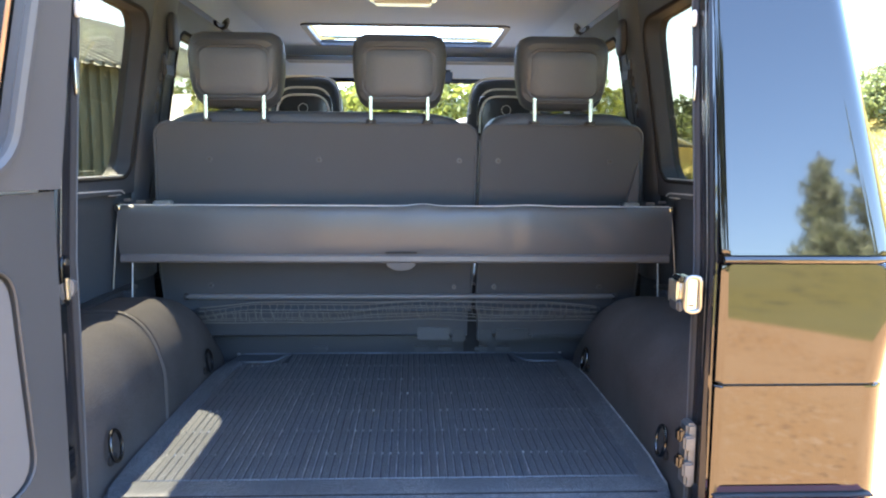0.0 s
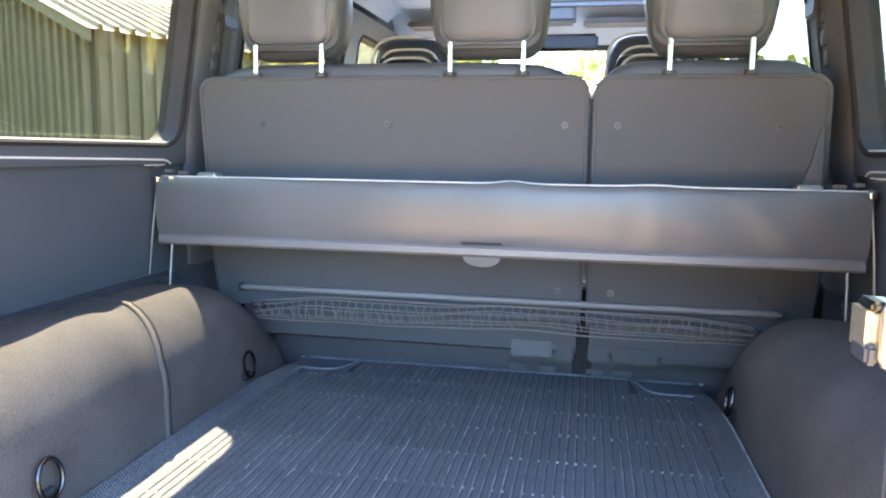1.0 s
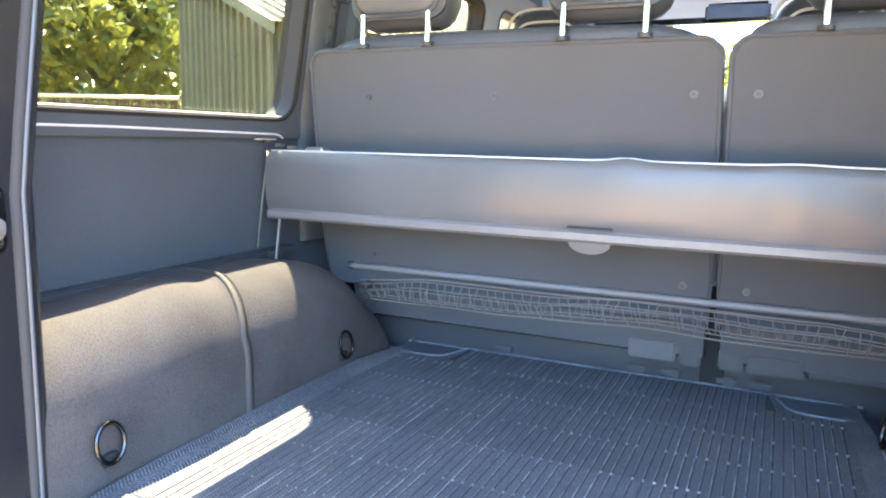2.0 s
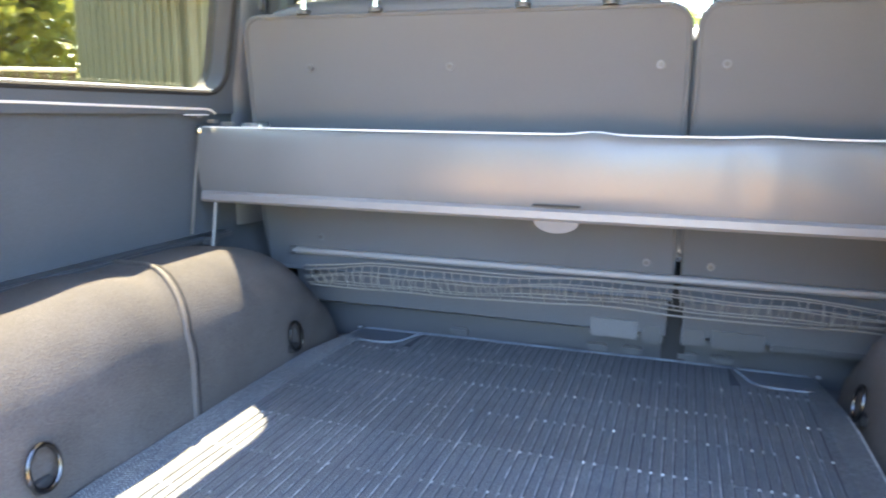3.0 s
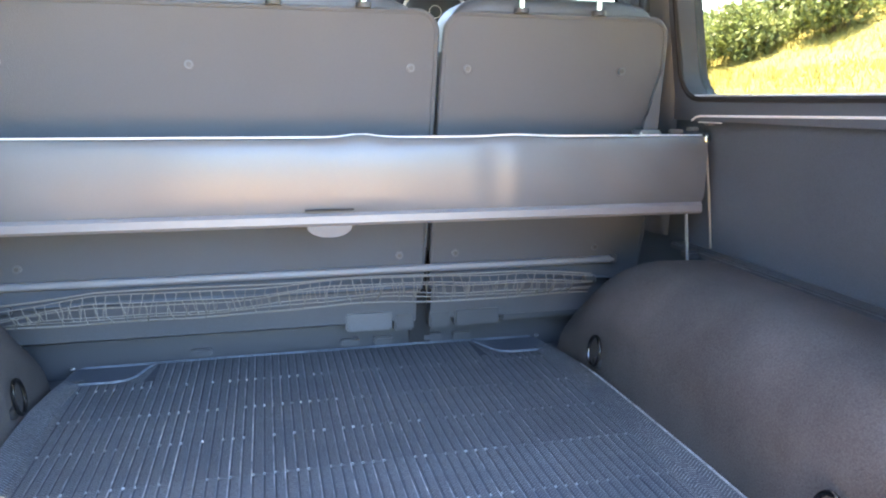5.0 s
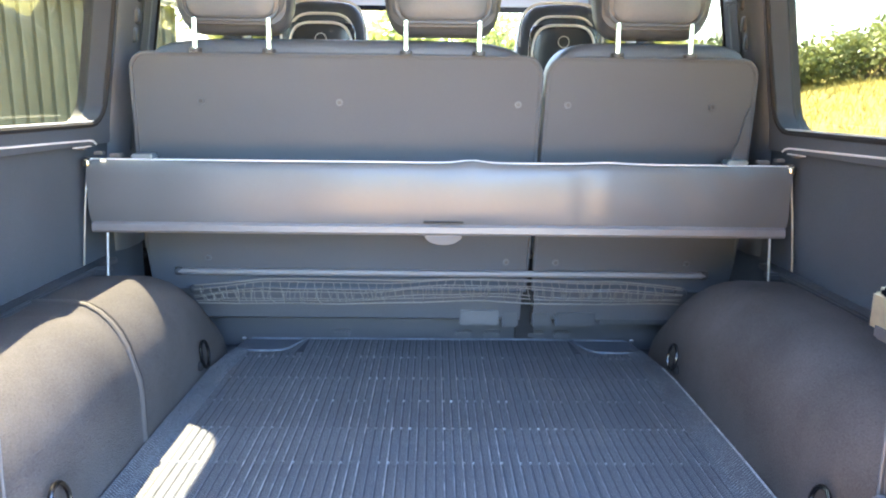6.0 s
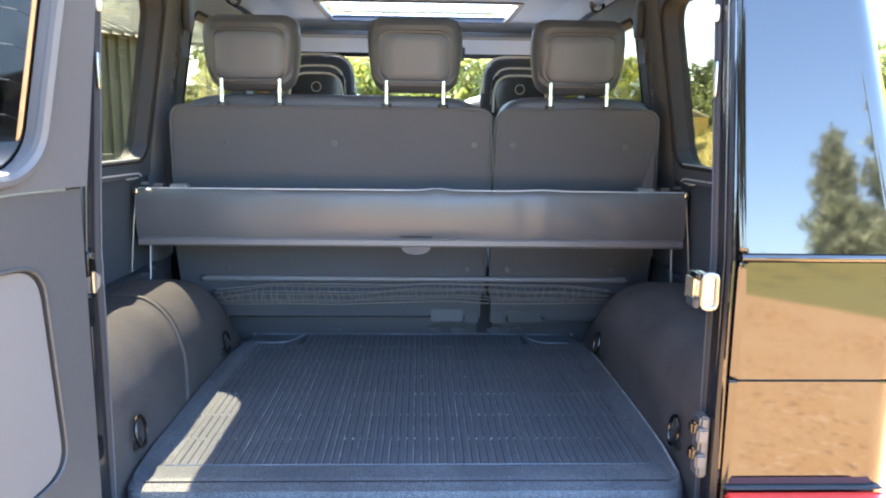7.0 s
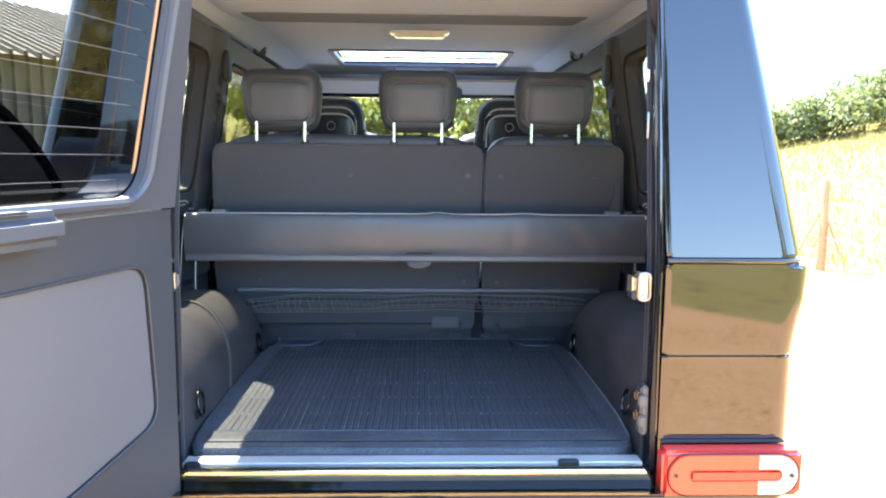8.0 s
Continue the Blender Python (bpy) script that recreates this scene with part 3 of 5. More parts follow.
# tail lamps
def tail_lamp(s):
    x0, x1, z0, z1, yf = 0.497, 0.782, 0.662, 0.757, 1.02

    def P(bm):
        return bm if s > 0 else mirrored(bm)
    body = part("tail_lamp", P(boxed(x0, x1, yf, 1.068, z0, z1, bevel=0.009, seg=3)), LENS_RED, car, "red plastic tail lamp with a clear reversing segment")
    cx, cz = (x0 + x1) / 2, (z0 + z1) / 2

    hx, hz = 0.130, 0.041
    outer = rrect(cx - hx, cx + hx, cz - hz, cz + hz, hz - 0.001, 8)
    inner = rrect(cx - 0.090, cx + 0.098, cz - 0.0125, cz + 0.0125, 0.0115, 6)
    xs = cx + 0.05

    def half(keep_left):
        bm = bmesh.new()
        plate(bm, outer, [inner], lambda u, v: (u, yf - 0.004, v), lambda u, v: (u, yf + 0.001, v))
        geom = bm.verts[:] + bm.edges[:] + bm.faces[:]
        bmesh.ops.bisect_plane(bm, geom=geom, plane_co=(xs, 0, 0), plane_no=(1, 0, 0), clear_outer=keep_left, clear_inner=not keep_left)
        return bm
    part("lens", P(half(True)), LENS_ORANGE, body, "orange-red lens")
    part("lens", P(half(False)), LENS_WHITE, body, "clear ribbed reversing lens")
    part("reflector", P(boxed(cx - 0.088, cx + 0.096, yf - 0.006, yf + 0.002, cz - 0.011, cz + 0.011, bevel=0.005)), LENS_RED, body, "red reflector bar")
    part("lens_groove", P(tubed([(u, yf - 0.0005, v) for u, v in rrect(cx - hx - 0.003, cx + hx + 0.003, cz - hz - 0.003, cz + hz + 0.003, hz, 8)], 0.0014, 6, True)), SEAL, body)
    for u in (cx - hx + 0.013, cx + hx - 0.013):
        part("screw", P(tubed([(u, yf - 0.007, cz), (u, yf, cz)], 0.0042, 8)), BLACK_PLASTIC, body)


tail_lamp(1)
tail_lamp(-1)


# roof and headliner, with the sunroof opening through both
HOLE = rrect(-0.388, 0.402, 2.905, 3.41, 0.03)
ROOF_HOLE = rrect(-0.40, 0.412, 2.90, 3.58, 0.03)


def crown(x):
    return 1.872 - 0.03 * (abs(x) / 0.66) ** 3


def roof_ring():
    return [(-0.66, 1.245), (-0.4, 1.225), (0, 1.22), (0.4, 1.225), (0.66, 1.245), (0.66, 2.4), (0.66, 3.6), (0.3, 3.65), (-0.3, 3.65), (-0.66, 3.6), (-0.66, 2.4)]


part("roof", plated(roof_ring(), [ROOF_HOLE], lambda x, y: (x, y, crown(x)), lambda x, y: (x, y, crown(x) - 0.008)), PAINT, car, "black painted roof with a sunroof")
bmh = bmesh.new()
plate(bmh, [(-0.57, 1.20), (0.57, 1.20), (0.57, 3.46), (-0.57, 3.46)], [HOLE], lambda x, y: (x, y, 1.80), lambda x, y: (x, y, 1.812))
for s in (-1, 1):
    loft(bmh, [[(s * u, y, v) for u, v in ((0.57, 1.812), (0.62, 1.80), (0.668, 1.75), (0.685, 1.70), (0.675, 1.70), (0.655, 1.745), (0.61, 1.787), (0.57, 1.80))] for y in (1.20, 2.0, 2.8, 3.46)])
loft(bmh, [[(x, y, z) for y, z in ((3.46, 1.80), (3.55, 1.76), (3.62, 1.675), (3.632, 1.68), (3.56, 1.775), (3.46, 1.812))] for x in (-0.66, 0, 0.66)])
loft(bmh, [[(x, y, z) for y, z in ((1.20, 1.80), (1.19, 1.755), (1.178, 1.755), (1.18, 1.812))] for x in (-0.57, 0, 0.57)])
part("headliner", bmh, HEADLINER, car, "light grey cloth headliner")
bmx = bmesh.new()
loft(bmx, [[(x, y, z) for y, z in ((1.215, 1.802), (1.215, 1.792), (1.30, 1.782), (1.94, 1.774), (1.99, 1.7745), (2.20, 1.790), (2.25, 1.797), (2.25, 1.803))] for x in (-0.60, -0.56, -0.3, 0.0, 0.3, 0.56, 0.60)])
part("rear_roof_panel", bmx, HEADLINER, car, "lowered rear panel of the headliner", sharp=60)
# thin band whose dark colour stands in for shade on the sloping headliner
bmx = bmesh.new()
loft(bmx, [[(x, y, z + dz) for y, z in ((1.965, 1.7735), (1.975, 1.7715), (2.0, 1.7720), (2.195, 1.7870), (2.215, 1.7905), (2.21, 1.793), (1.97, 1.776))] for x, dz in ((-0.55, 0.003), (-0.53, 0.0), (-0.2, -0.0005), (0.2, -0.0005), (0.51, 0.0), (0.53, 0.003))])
part("roof_shade_band", bmx, HEADLINER_SHADE, car, "darker band across the headliner, its soft shading painted in", sharp=60)
part("sunroof_frame", plated(rrect(-0.402, 0.416, 2.89, 3.425, 0.035), [rrect(-0.378, 0.392, 2.915, 3.40, 0.025)], lambda x, y: (x, y, 1.793), lambda x, y: (x, y, 1.808)), MID_PLASTIC, car, "dark sunroof frame")
part("sunroof_rail", boxed(-0.378, 0.392, 3.355, 3.37, 1.80, 1.812, bevel=0.003), BLACK_PLASTIC, car)
dl = part("dome_lamp", boxed(-0.108, 0.112, 2.395, 2.455, 1.789, 1.80, bevel=0.004), DOME_LENS, car, "clear dome lamp in a grey frame")
part("lens", boxed(-0.09, 0.094, 2.398, 2.452, 1.776, 1.791, bevel=0.004), DOME_LENS, dl)
for s in (-1, 1):
    hk = part("coat_hook", tubed([(s * 0.665, 2.69, 1.755), (s * 0.645, 2.685, 1.735), (s * 0.628, 2.68, 1.742), (s * 0.622, 2.68, 1.758)], 0.007, 8), TRIM_LIGHT, car, "grey coat hook")
    part("hook_base", cushion(s * 0.645, 2.70, 1.77, 0.05, 0.05, 0.03), MID_PLASTIC, hk)
    part("sun_visor", boxed(s * 0.36 - 0.2, s * 0.36 + 0.2, 3.44, 3.57, 1.735, 1.755, bevel=0.008), PANEL_GREY, car, "grey sun visor")
part("overhead_console", boxed(-0.13, 0.13, 3.40, 3.52, 1.735, 1.80, bevel=0.012), PANEL_GREY, car)
mr = part("rear_view_mirror", boxed(0.0, 0.22, 3.47, 3.49, 1.635, 1.70, bevel=0.01), BLACK_PLASTIC, car)
part("windscreen_frame", plated([(-0.70, 1.12), (0.70, 1.12), (0.64, 1.70), (-0.64, 1.70)], [rrect(-0.61, 0.61, 1.17, 1.655, 0.04)],
     lambda x, z: (x, 3.86 - (z - 1.12) * 0.42, z), lambda x, z: (x, 3.90 - (z - 1.12) * 0.42, z)), PAINT, car)
ws = part("windscreen", plated(rrect(-0.62, 0.62, 1.16, 1.665, 0.04), [], lambda x, z: (x, 3.878 - (z - 1.12) * 0.42, z), lambda x, z: (x, 3.882 - (z - 1.12) * 0.42, z)), GLASS_CLEAR, car)
ws.visible_shadow = False
part("dashboard", boxed(-0.70, 0.70, 3.45, 3.85, 0.75, 1.16, bevel=0.04), BLACK_PLASTIC, car, "black dashboard")
part("firewall", boxed(-0.72, 0.72, 3.82, 3.87, 0.56, 1.15), BLACK_PLASTIC, car)
part("bonnet", boxed(-0.68, 0.68, 3.86, 5.30, 0.60, 1.14, bevel=0.04), PAINT, car, "flat black bonnet")
for s in (-1, 1):
    part("front_wing", boxed(s * 0.62, s * 0.86, 3.9, 5.25, 0.72, 1.06, bevel=0.03), PAINT, car)
part("underbody", boxed(-0.6, 0.6, 1.3, 5.1, 0.40, 0.62), BLACK_PLASTIC, car)


def wheel(x, y):
    bm = bmesh.new()
    s = 1 if x > 0 else -1
    prof = [(0.23, -0.10), (0.33, -0.115), (0.372, -0.10), (0.38, -0.06), (0.38, 0.06), (0.372, 0.10), (0.33, 0.115), (0.23, 0.10)]
    rings = [[(x + w, y + r * math.cos(a), 0.38 + r * math.sin(a)) for r, w in prof] for a in [2 * math.pi * i / 40 for i in range(40)]]
    rows = [[bm.verts.new(p) for p in g] for g in rings]
    for i in range(40):
        a, b = rows[i], rows[(i + 1) % 40]
        for j in range(len(prof) - 1):
            bm.faces.new((a[j], a[j + 1], b[j + 1], b[j]))
        bm.faces.new((a[-1], a[0], b[0], b[-1]))
    w = part("wheel", tubed([(x - 0.09, y, 0.38), (x + s * 0.07, y, 0.38)], 0.232, 32), ALU, car)
    part("tyre", bm, TYRE, w)


for x in (-0.72, 0.72):
    for y in (1.86, 4.62):
        wheel(x, y)


# load bay sides: carpeted wheel arches and side panels
def arch_ring(y, soft=1.0):
    """Cross-section of a wheel arch cover at y, from the wall over the crown down to the floor."""
    f = max(0.0, (y - 1.72) / 0.315)
    top = 0.70 + 0.246 * math.sqrt(max(0.0, 1 - f ** 2.3)) if f < 1 else 0.70
    rear = min(1.0, 0.55 + 0.45 * math.sin(min(1, (y - 1.135) / 0.5) * math.pi / 2))
    puff = 0.006 * math.exp(-((y - 1.44) / 0.07) ** 2) - 0.004 * math.exp(-((y - 1.53) / 0.025) ** 2)
    puff *= soft
    top = 0.70 + (top - 0.70) * (0.93 + 0.07 * rear) + puff
    r = 0.105 * min(1, max(0.05, (top - 0.70) / 0.16))
    inner = 0.489 + 0.006 * f - puff * 0.3
    ring = [(0.738, y, 0.68), (inner, y, 0.68), (inner + 0.002, y, max(0.69, top - r * 1.25))]
    for k in range(1, 9):
        a = radians(180 - 90 * k / 8)
        ring.append((inner + 0.002 + r * 1.15 + r * 1.15 * math.cos(a), y, max(0.69, top - r * 1.25 + r * 1.25 * math.sin(a))))
    return ring + [(0.68, y, max(0.692, top - 0.002)), (0.738, y, max(0.693, top - 0.006))]


def arch(soft):
    bm = bmesh.new()
    loft(bm, [arch_ring(1.135 + 0.9 * i / 60, soft) for i in range(61)])
    return bm


aR = part("wheel_arch_cover", arch(0.0), ARCH_CARPET, car, "dark carpeted wheel arch cover")
aL = part("wheel_arch_cover", mirrored(arch(1.0)), ARCH_CARPET, car, "brown-grey carpeted wheel arch cover in a patch of sun")


def arch_seam(y0, lift):
    """A seam over the arch that leans forward towards the wall; it stands lift proud of the carpet."""
    pts = []
    for k in range(2, 13):
        x, y, z = arch_ring(y0 + 0.010 * max(0, k - 4))[k]
        up = min(1.0, (k - 2) / 7)
        pts.append((-(x - lift * (1 - up)), y, z + lift * up))
    return [(pts[0][0], y0, 0.70)] + pts


part("piping", tubed(arch_seam(1.522, 0.0022), 0.0045, 8), PIPING, aL, "raised piped seam")
part("stitch_line", tubed(arch_seam(1.536, 0.0006), 0.0020, 6), SEAL, aL)


def side_panel():
    return plated([(1.24, 0.70), (2.14, 0.70), (2.14, 1.10), (2.08, 1.165), (1.97, 1.204), (1.24, 1.204)], [], lambda y, z: (0.722, y, z), lambda y, z: (0.745, y, z))


both("side_panel", side_panel, SIDE_CARPET, "dark flat side lining")
# pale strips added for the bright lines light draws on lining and ledge
both("panel_edge_glint", lambda: tubed([(0.7080, 1.24, 1.2065), (0.7085, 1.45, 1.2060), (0.7085, 1.885, 1.1990), (0.7090, 1.902, 1.1965), (0.7095, 1.914, 1.1905)], 0.0021, 6), PALE_TRIM, "pale strip standing in for the reflection on the lining's edge")
both("short_edge_strip", lambda: boxed(0.7060, 0.7140, 1.822, 1.888, 1.1868, 1.1888, bevel=0.0006), PALE_TRIM)
both("sill_glint", lambda: tubed([(sx(1.236) - 0.05, 1.26, 1.2365), (sx(1.236) - 0.05, 1.925, 1.2365)], 0.0022, 6), PALE_TRIM, "thin pale strip standing in for the sunlit window ledge")
both("sill_ledge", lambda: boxed(0.715, 0.752, 1.24, 1.96, 1.2045, 1.222, bevel=0.005), PLASTIC)
both("arch_ledge", lambda: boxed(0.69, 0.724, 1.27, 1.93, 0.938, 0.950, bevel=0.003), BLACK_PLASTIC)


def pillar_c():
    bm = bmesh.new()
    rings = []
    for z, w0, w1, d in ((0.95, 1.99, 2.17, 0.05), (1.16, 1.985, 2.165, 0.055), (1.24, 1.968, 2.162, 0.06), (1.45, 1.964, 2.158, 0.055), (1.72, 1.964, 2.155, 0.05)):
        xo = sx(z) - 0.05
        rings.append([(xo, w0, z), (xo - 0.010, w0 + 0.006, z), (xo - d + 0.030, w0 + 0.035, z), (xo - d + 0.030, w1 - 0.085, z), (xo - 0.008, w1 - 0.02, z), (xo, w1, z)])
    loft(bm, rings)
    return bm


both("belt_pillar", pillar_c, PLASTIC, "grey plastic pillar trim")
for s in (-1, 1):
    belt = part("seat_belt", plated([(2.03, 1.17), (2.072, 1.17), (2.067, 1.66), (2.035, 1.66)], [], lambda y, z: (s * (sx(z) - 0.080), y, z), lambda y, z: (s * (sx(z) - 0.082), y, z)), BLACK_PLASTIC, car, "black seat belt webbing")
    part("belt_guide", cushion(s * 0.612, 2.05, 1.62, 0.022, 0.06, 0.10), BLACK_PLASTIC, belt)
    part("belt_slider", boxed(s * 0.630 - 0.006, s * 0.630 + 0.006, 2.015, 2.085, 1.50, 1.535, bevel=0.004), BLACK_PLASTIC, belt)
    if s > 0:
        part("belt_bracket", plated([(0.602, 1.172), (0.632, 1.172), (0.630, 1.21), (0.625, 1.255), (0.6215, 1.280), (0.617, 1.262), (0.612, 1.230), (0.608, 1.205), (0.603, 1.195)], [], lambda x, z: (s * x, 1.905 - (z - 1.172) * 0.2, z), lambda x, z: (s * x, 1.913 - (z - 1.172) * 0.2, z)), PLASTIC, car, "grey plastic gusset")
    part("bracket_foot", boxed(s * 0.608 - 0.022, s * 0.608 + 0.022, 1.885, 1.92, 1.163, 1.173, bevel=0.003), ALU, car)


for s in (-1, 1):
    for x, y, z, a in ((0.652, 1.872, 1.172, 0.012), (0.684, 1.868, 1.176, 0.009), (0.716, 1.862, 1.186, 0.008)):
        part("cover_catch", boxed(s * x - a, s * x + a, y - 0.006, y + 0.010, z - 0.004, z + 0.003, bevel=0.0015), CATCH_DULL, car, "small metal catch")
    for k, (y, z, d) in enumerate(((2.0, 1.545, 0.034), (1.992, 1.50, 0.028), (1.985, 1.455, 0.026), (1.98, 1.415, 0.02))):
        part("belt_reel_part", cushion(s * (sx(z) - 0.072), y + 0.03, z, 0.018, d * 0.9, 0.034), BLACK_PLASTIC, car, "seat belt height adjuster piece")


def ring_thing(x, y, z, s):
    pl = part("tie_down_plate", cushion(s * (abs(x) + 0.001), y + 0.006, z - 0.022, 0.014, 0.028, 0.020), SEAL, car)
    pts = [(s * (abs(x) - 0.006 - 0.008 * (1 - math.cos(a)) * 0.5), y + 0.022 * math.sin(a), z + 0.005 + 0.027 * math.cos(a)) for a in [2 * math.pi * i / 24 for i in range(24)]]
    part("ring", tubed(pts, 0.0034, 8, True), DARK_CHROME, pl, "steel lashing ring")


for s in (-1, 1):
    for y, z in ((1.232, 0.782), (1.812, 0.770)):
        ring_thing(0.488, y, z, s)


# the rear door, swung wide open on its hinges
DOOR = Matrix.Translation((-0.465, 1.05, 0)) @ Matrix.Rotation(radians(-104.6), 4, "Z")


def d_out(bm):
    bmesh.ops.transform(bm, matrix=DOOR, verts=bm.verts[:])
    return bm


def lean(z):
    return max(0, z - 1.19) * TILT_REAR


def dp(v):
    return lambda u, z: (u, v + lean(z), z)


def slant(loop):
    """The hinge side of the window leans towards the hinge with height."""
    return [(u - (z - 1.265) * 0.10 * max(0.0, 1 - (u - 0.10) / 0.5), z) for u, z in loop]


def dplate(outer, holes, v0, v1):
    return d_out(plated(outer, holes, dp(v0), dp(v1)))


DOOR_OUT = [(0.0, 0.66), (0.965, 0.66), (0.965, 1.19), (0.955, 1.86), (0.012, 1.86), (0.0, 1.19)]
GLASS_HOLE = slant(rrect(0.115, 0.85, 1.265, 1.80, 0.055, 6))
door = part("rear_door", dplate(DOOR_OUT, [GLASS_HOLE], -0.095, -0.012), PAINT, car, "black rear door swung wide open")
part("door_trim", d_out(plated([(0.018, 0.675), (0.947, 0.675), (0.947, 1.235), (0.018, 1.235)], [], lambda u, z: (u, -0.012, z), lambda u, z: (u, -0.001, z))), DOOR_TRIM, door, "dark grey moulded door trim")
POCKET = [(0.098, 1.142), (0.076, 0.842), (0.33, 0.795), (0.64, 0.795), (0.889, 0.842), (0.867, 1.142)]


def rounded(loop, r, n=5):
    out = []
    for i, p in enumerate(loop):
        a, b, c = Vector(loop[i - 1]), Vector(p), Vector(loop[(i + 1) % len(loop)])
        s, e = b + (a - b).normalized() * min(r, (a - b).length * 0.45), b + (c - b).normalized() * min(r, (c - b).length * 0.45)
        for k in range(n + 1):
            q = k / n
            out.append(tuple(s * (1 - q) ** 2 + b * 2 * q * (1 - q) + e * q * q))
    return out


POCKET = rounded(POCKET, 0.045)
part("trim_border", d_out(plated([(0.018, 0.675), (0.947, 0.675), (0.947, 1.235), (0.018, 1.235)], [POCKET], lambda u, z: (u, -0.0008, z), lambda u, z: (u, 0.008, z))), DOOR_TRIM, door)
# added metal tube; it draws the highlight on the plastic trim's top edge
part("trim_edge_glint", d_out(tubed([(0.05, 0.0092, 1.2365), (0.91, 0.0092, 1.2365)], 0.0028, 6)), ALU, door, "metal strip standing in for the highlight on the trim's upper edge")
part("trim_panel", dplate([(u * 0.985 + 0.0072, (z - 0.93) * 0.98 + 0.93) for u, z in POCKET], [], -0.0008, 0.004), PANEL_GREY, door, "paler grey flat door panel")
part("panel_piping", d_out(tubed([(u, 0.008, z) for u, z in POCKET], 0.003, 6, True)), DOOR_TRIM, door)
part("window_frame", dplate([(0.012, 1.238), (0.953, 1.238), (0.945, 1.85), (0.02, 1.85)], [slant(rrect(0.112, 0.853, 1.262, 1.803, 0.055, 6))], -0.010, 0.008), TRIM_LIGHT, door, "grey plastic window surround")
part("frame_rim", d_out(tubed([(u, 0.009 + lean(z), z) for u, z in slant(rrect(0.104, 0.861, 1.254, 1.811, 0.06, 6))], 0.010, 8, True)), TRIM_LIGHT, door, "rounded pale window rim")
part("trim_joint", d_out(boxed(0.012, 0.108, 0.007, 0.0135, 1.304, 1.309)), SEAL, door)
part("glass_edge", d_out(tubed([(u, -0.016 + lean(z), z) for u, z in slant(((0.1155, 1.30), (0.1145, 1.5), (0.1145, 1.77)))], 0.003, 8)), GRAVEL_GLINT, door, "glass edge strip painted with the gravel's orange reflection")
dg = part("door_glass", dplate(slant(rrect(0.108, 0.857, 1.258, 1.807, 0.05, 6)), [], -0.046, -0.042), GLASS_DOOR, door, "tinted rear window with heating wires")
dg.visible_shadow = False
for i in range(11):
    z = 1.292 + i * 0.043
    part("heating_wire", d_out(tubed([(0.114 - (z - 1.265) * 0.097, -0.0405 + lean(z), z), (0.85, -0.0405 + lean(z), z)], 0.00033, 4)), WIRE, dg)


def turned(profile, u, z, n=48):
    """A ring turned about the door's outward axis; profile: radius and depth."""
    bm = bmesh.new()
    loft(bm, [[(u + r * math.cos(a), v, z + r * math.sin(a)) for r, v in profile] for a in [2 * math.pi * i / n for i in range(n)] + [0.0]], cap=False)
    bmesh.ops.remove_doubles(bm, verts=bm.verts[:], dist=1e-5)
    return bm


part("spare_tyre", d_out(turned([(0.20, -0.135), (0.34, -0.128), (0.378, -0.15), (0.386, -0.24), (0.375, -0.33), (0.20, -0.34)], 0.455, 1.086)), TYRE, door, "spare tyre carried on the outside of the door")
part("wheel_cover", d_out(turned([(0.388, -0.150), (0.400, -0.150), (0.403, -0.165), (0.403, -0.31), (0.392, -0.365), (0.345, -0.392), (0.16, -0.398), (0.02, -0.398), (0.02, -0.386), (0.34, -0.380), (0.383, -0.355), (0.391, -0.30)], 0.455, 1.086)), PAINT, door, "glossy black spare wheel cover")
part("cover_band", d_out(turned([(0.402, -0.158), (0.4065, -0.160), (0.4065, -0.186), (0.402, -0.188)], 0.455, 1.086)), DARK_CHROME, door)
part("wheel_carrier", d_out(boxed(0.32, 0.59, -0.16, -0.09, 0.95, 1.22, bevel=0.01)), BLACK_PLASTIC, door)
hd = part("door_pull", d_out(boxed(0.335, 0.62, 0.004, 0.06, 1.205, 1.256, bevel=0.016, seg=3)), TRIM_LIGHT, door, "grey moulded door pull")
part("pull_recess", d_out(boxed(0.40, 0.56, 0.02, 0.05, 1.25, 1.2575, bevel=0.004)), BLACK_PLASTIC, hd)
part("lower_edge_seal", d_out(tubed([(0.012, -0.02, 0.68), (0.008, -0.02, 1.19), (0.016, -0.02 + lean(1.84), 1.84)], 0.009, 8)), SEAL, door)
part("jamb_strip", boxed(-0.4945, -0.4900, 1.071, 1.0795, 0.74, 1.068, bevel=0.001), GRAVEL_GLINT, car, "flange edge with the gravel's orange reflection painted on")
part("jamb_strip", boxed(-0.4925, -0.4890, 1.071, 1.0795, 1.104, 1.33, bevel=0.001), CATCH_DULL, car)
pl = part("check_plate", cushion(-0.4875, 1.104, 1.098, 0.006, 0.026, 0.078), DARK_CHROME, car, "dark oval plate on the door jamb")
for z in (1.071, 1.125):
    part("plate_screw", tubed([(-0.4855, 1.104, z), (-0.4825, 1.104, z)], 0.0055, 10), STEEL, pl, "bright screw head")
bmk = bmesh.new()
loft(bmk, [[(x, y, z) for y, z in ((1.083 + k, z0), (1.083 + k, z1), (1.094 + k, z1 - 0.002), (1.094 + k, z0 + 0.002))] for x, z0, z1, k in ((-0.503, 1.071, 1.089, 0.0), (-0.485, 1.071, 1.096, 0.003), (-0.474, 1.075, 1.102, 0.008), (-0.470, 1.082, 1.098, 0.010))])
dl = part("door_check", bmk, CATCH_DULL, door, "dull steel door check arm")
part("check_pin", tubed([(-0.478, 1.089, 1.072), (-0.478, 1.089, 1.104)], 0.004, 8), CATCH, dl)
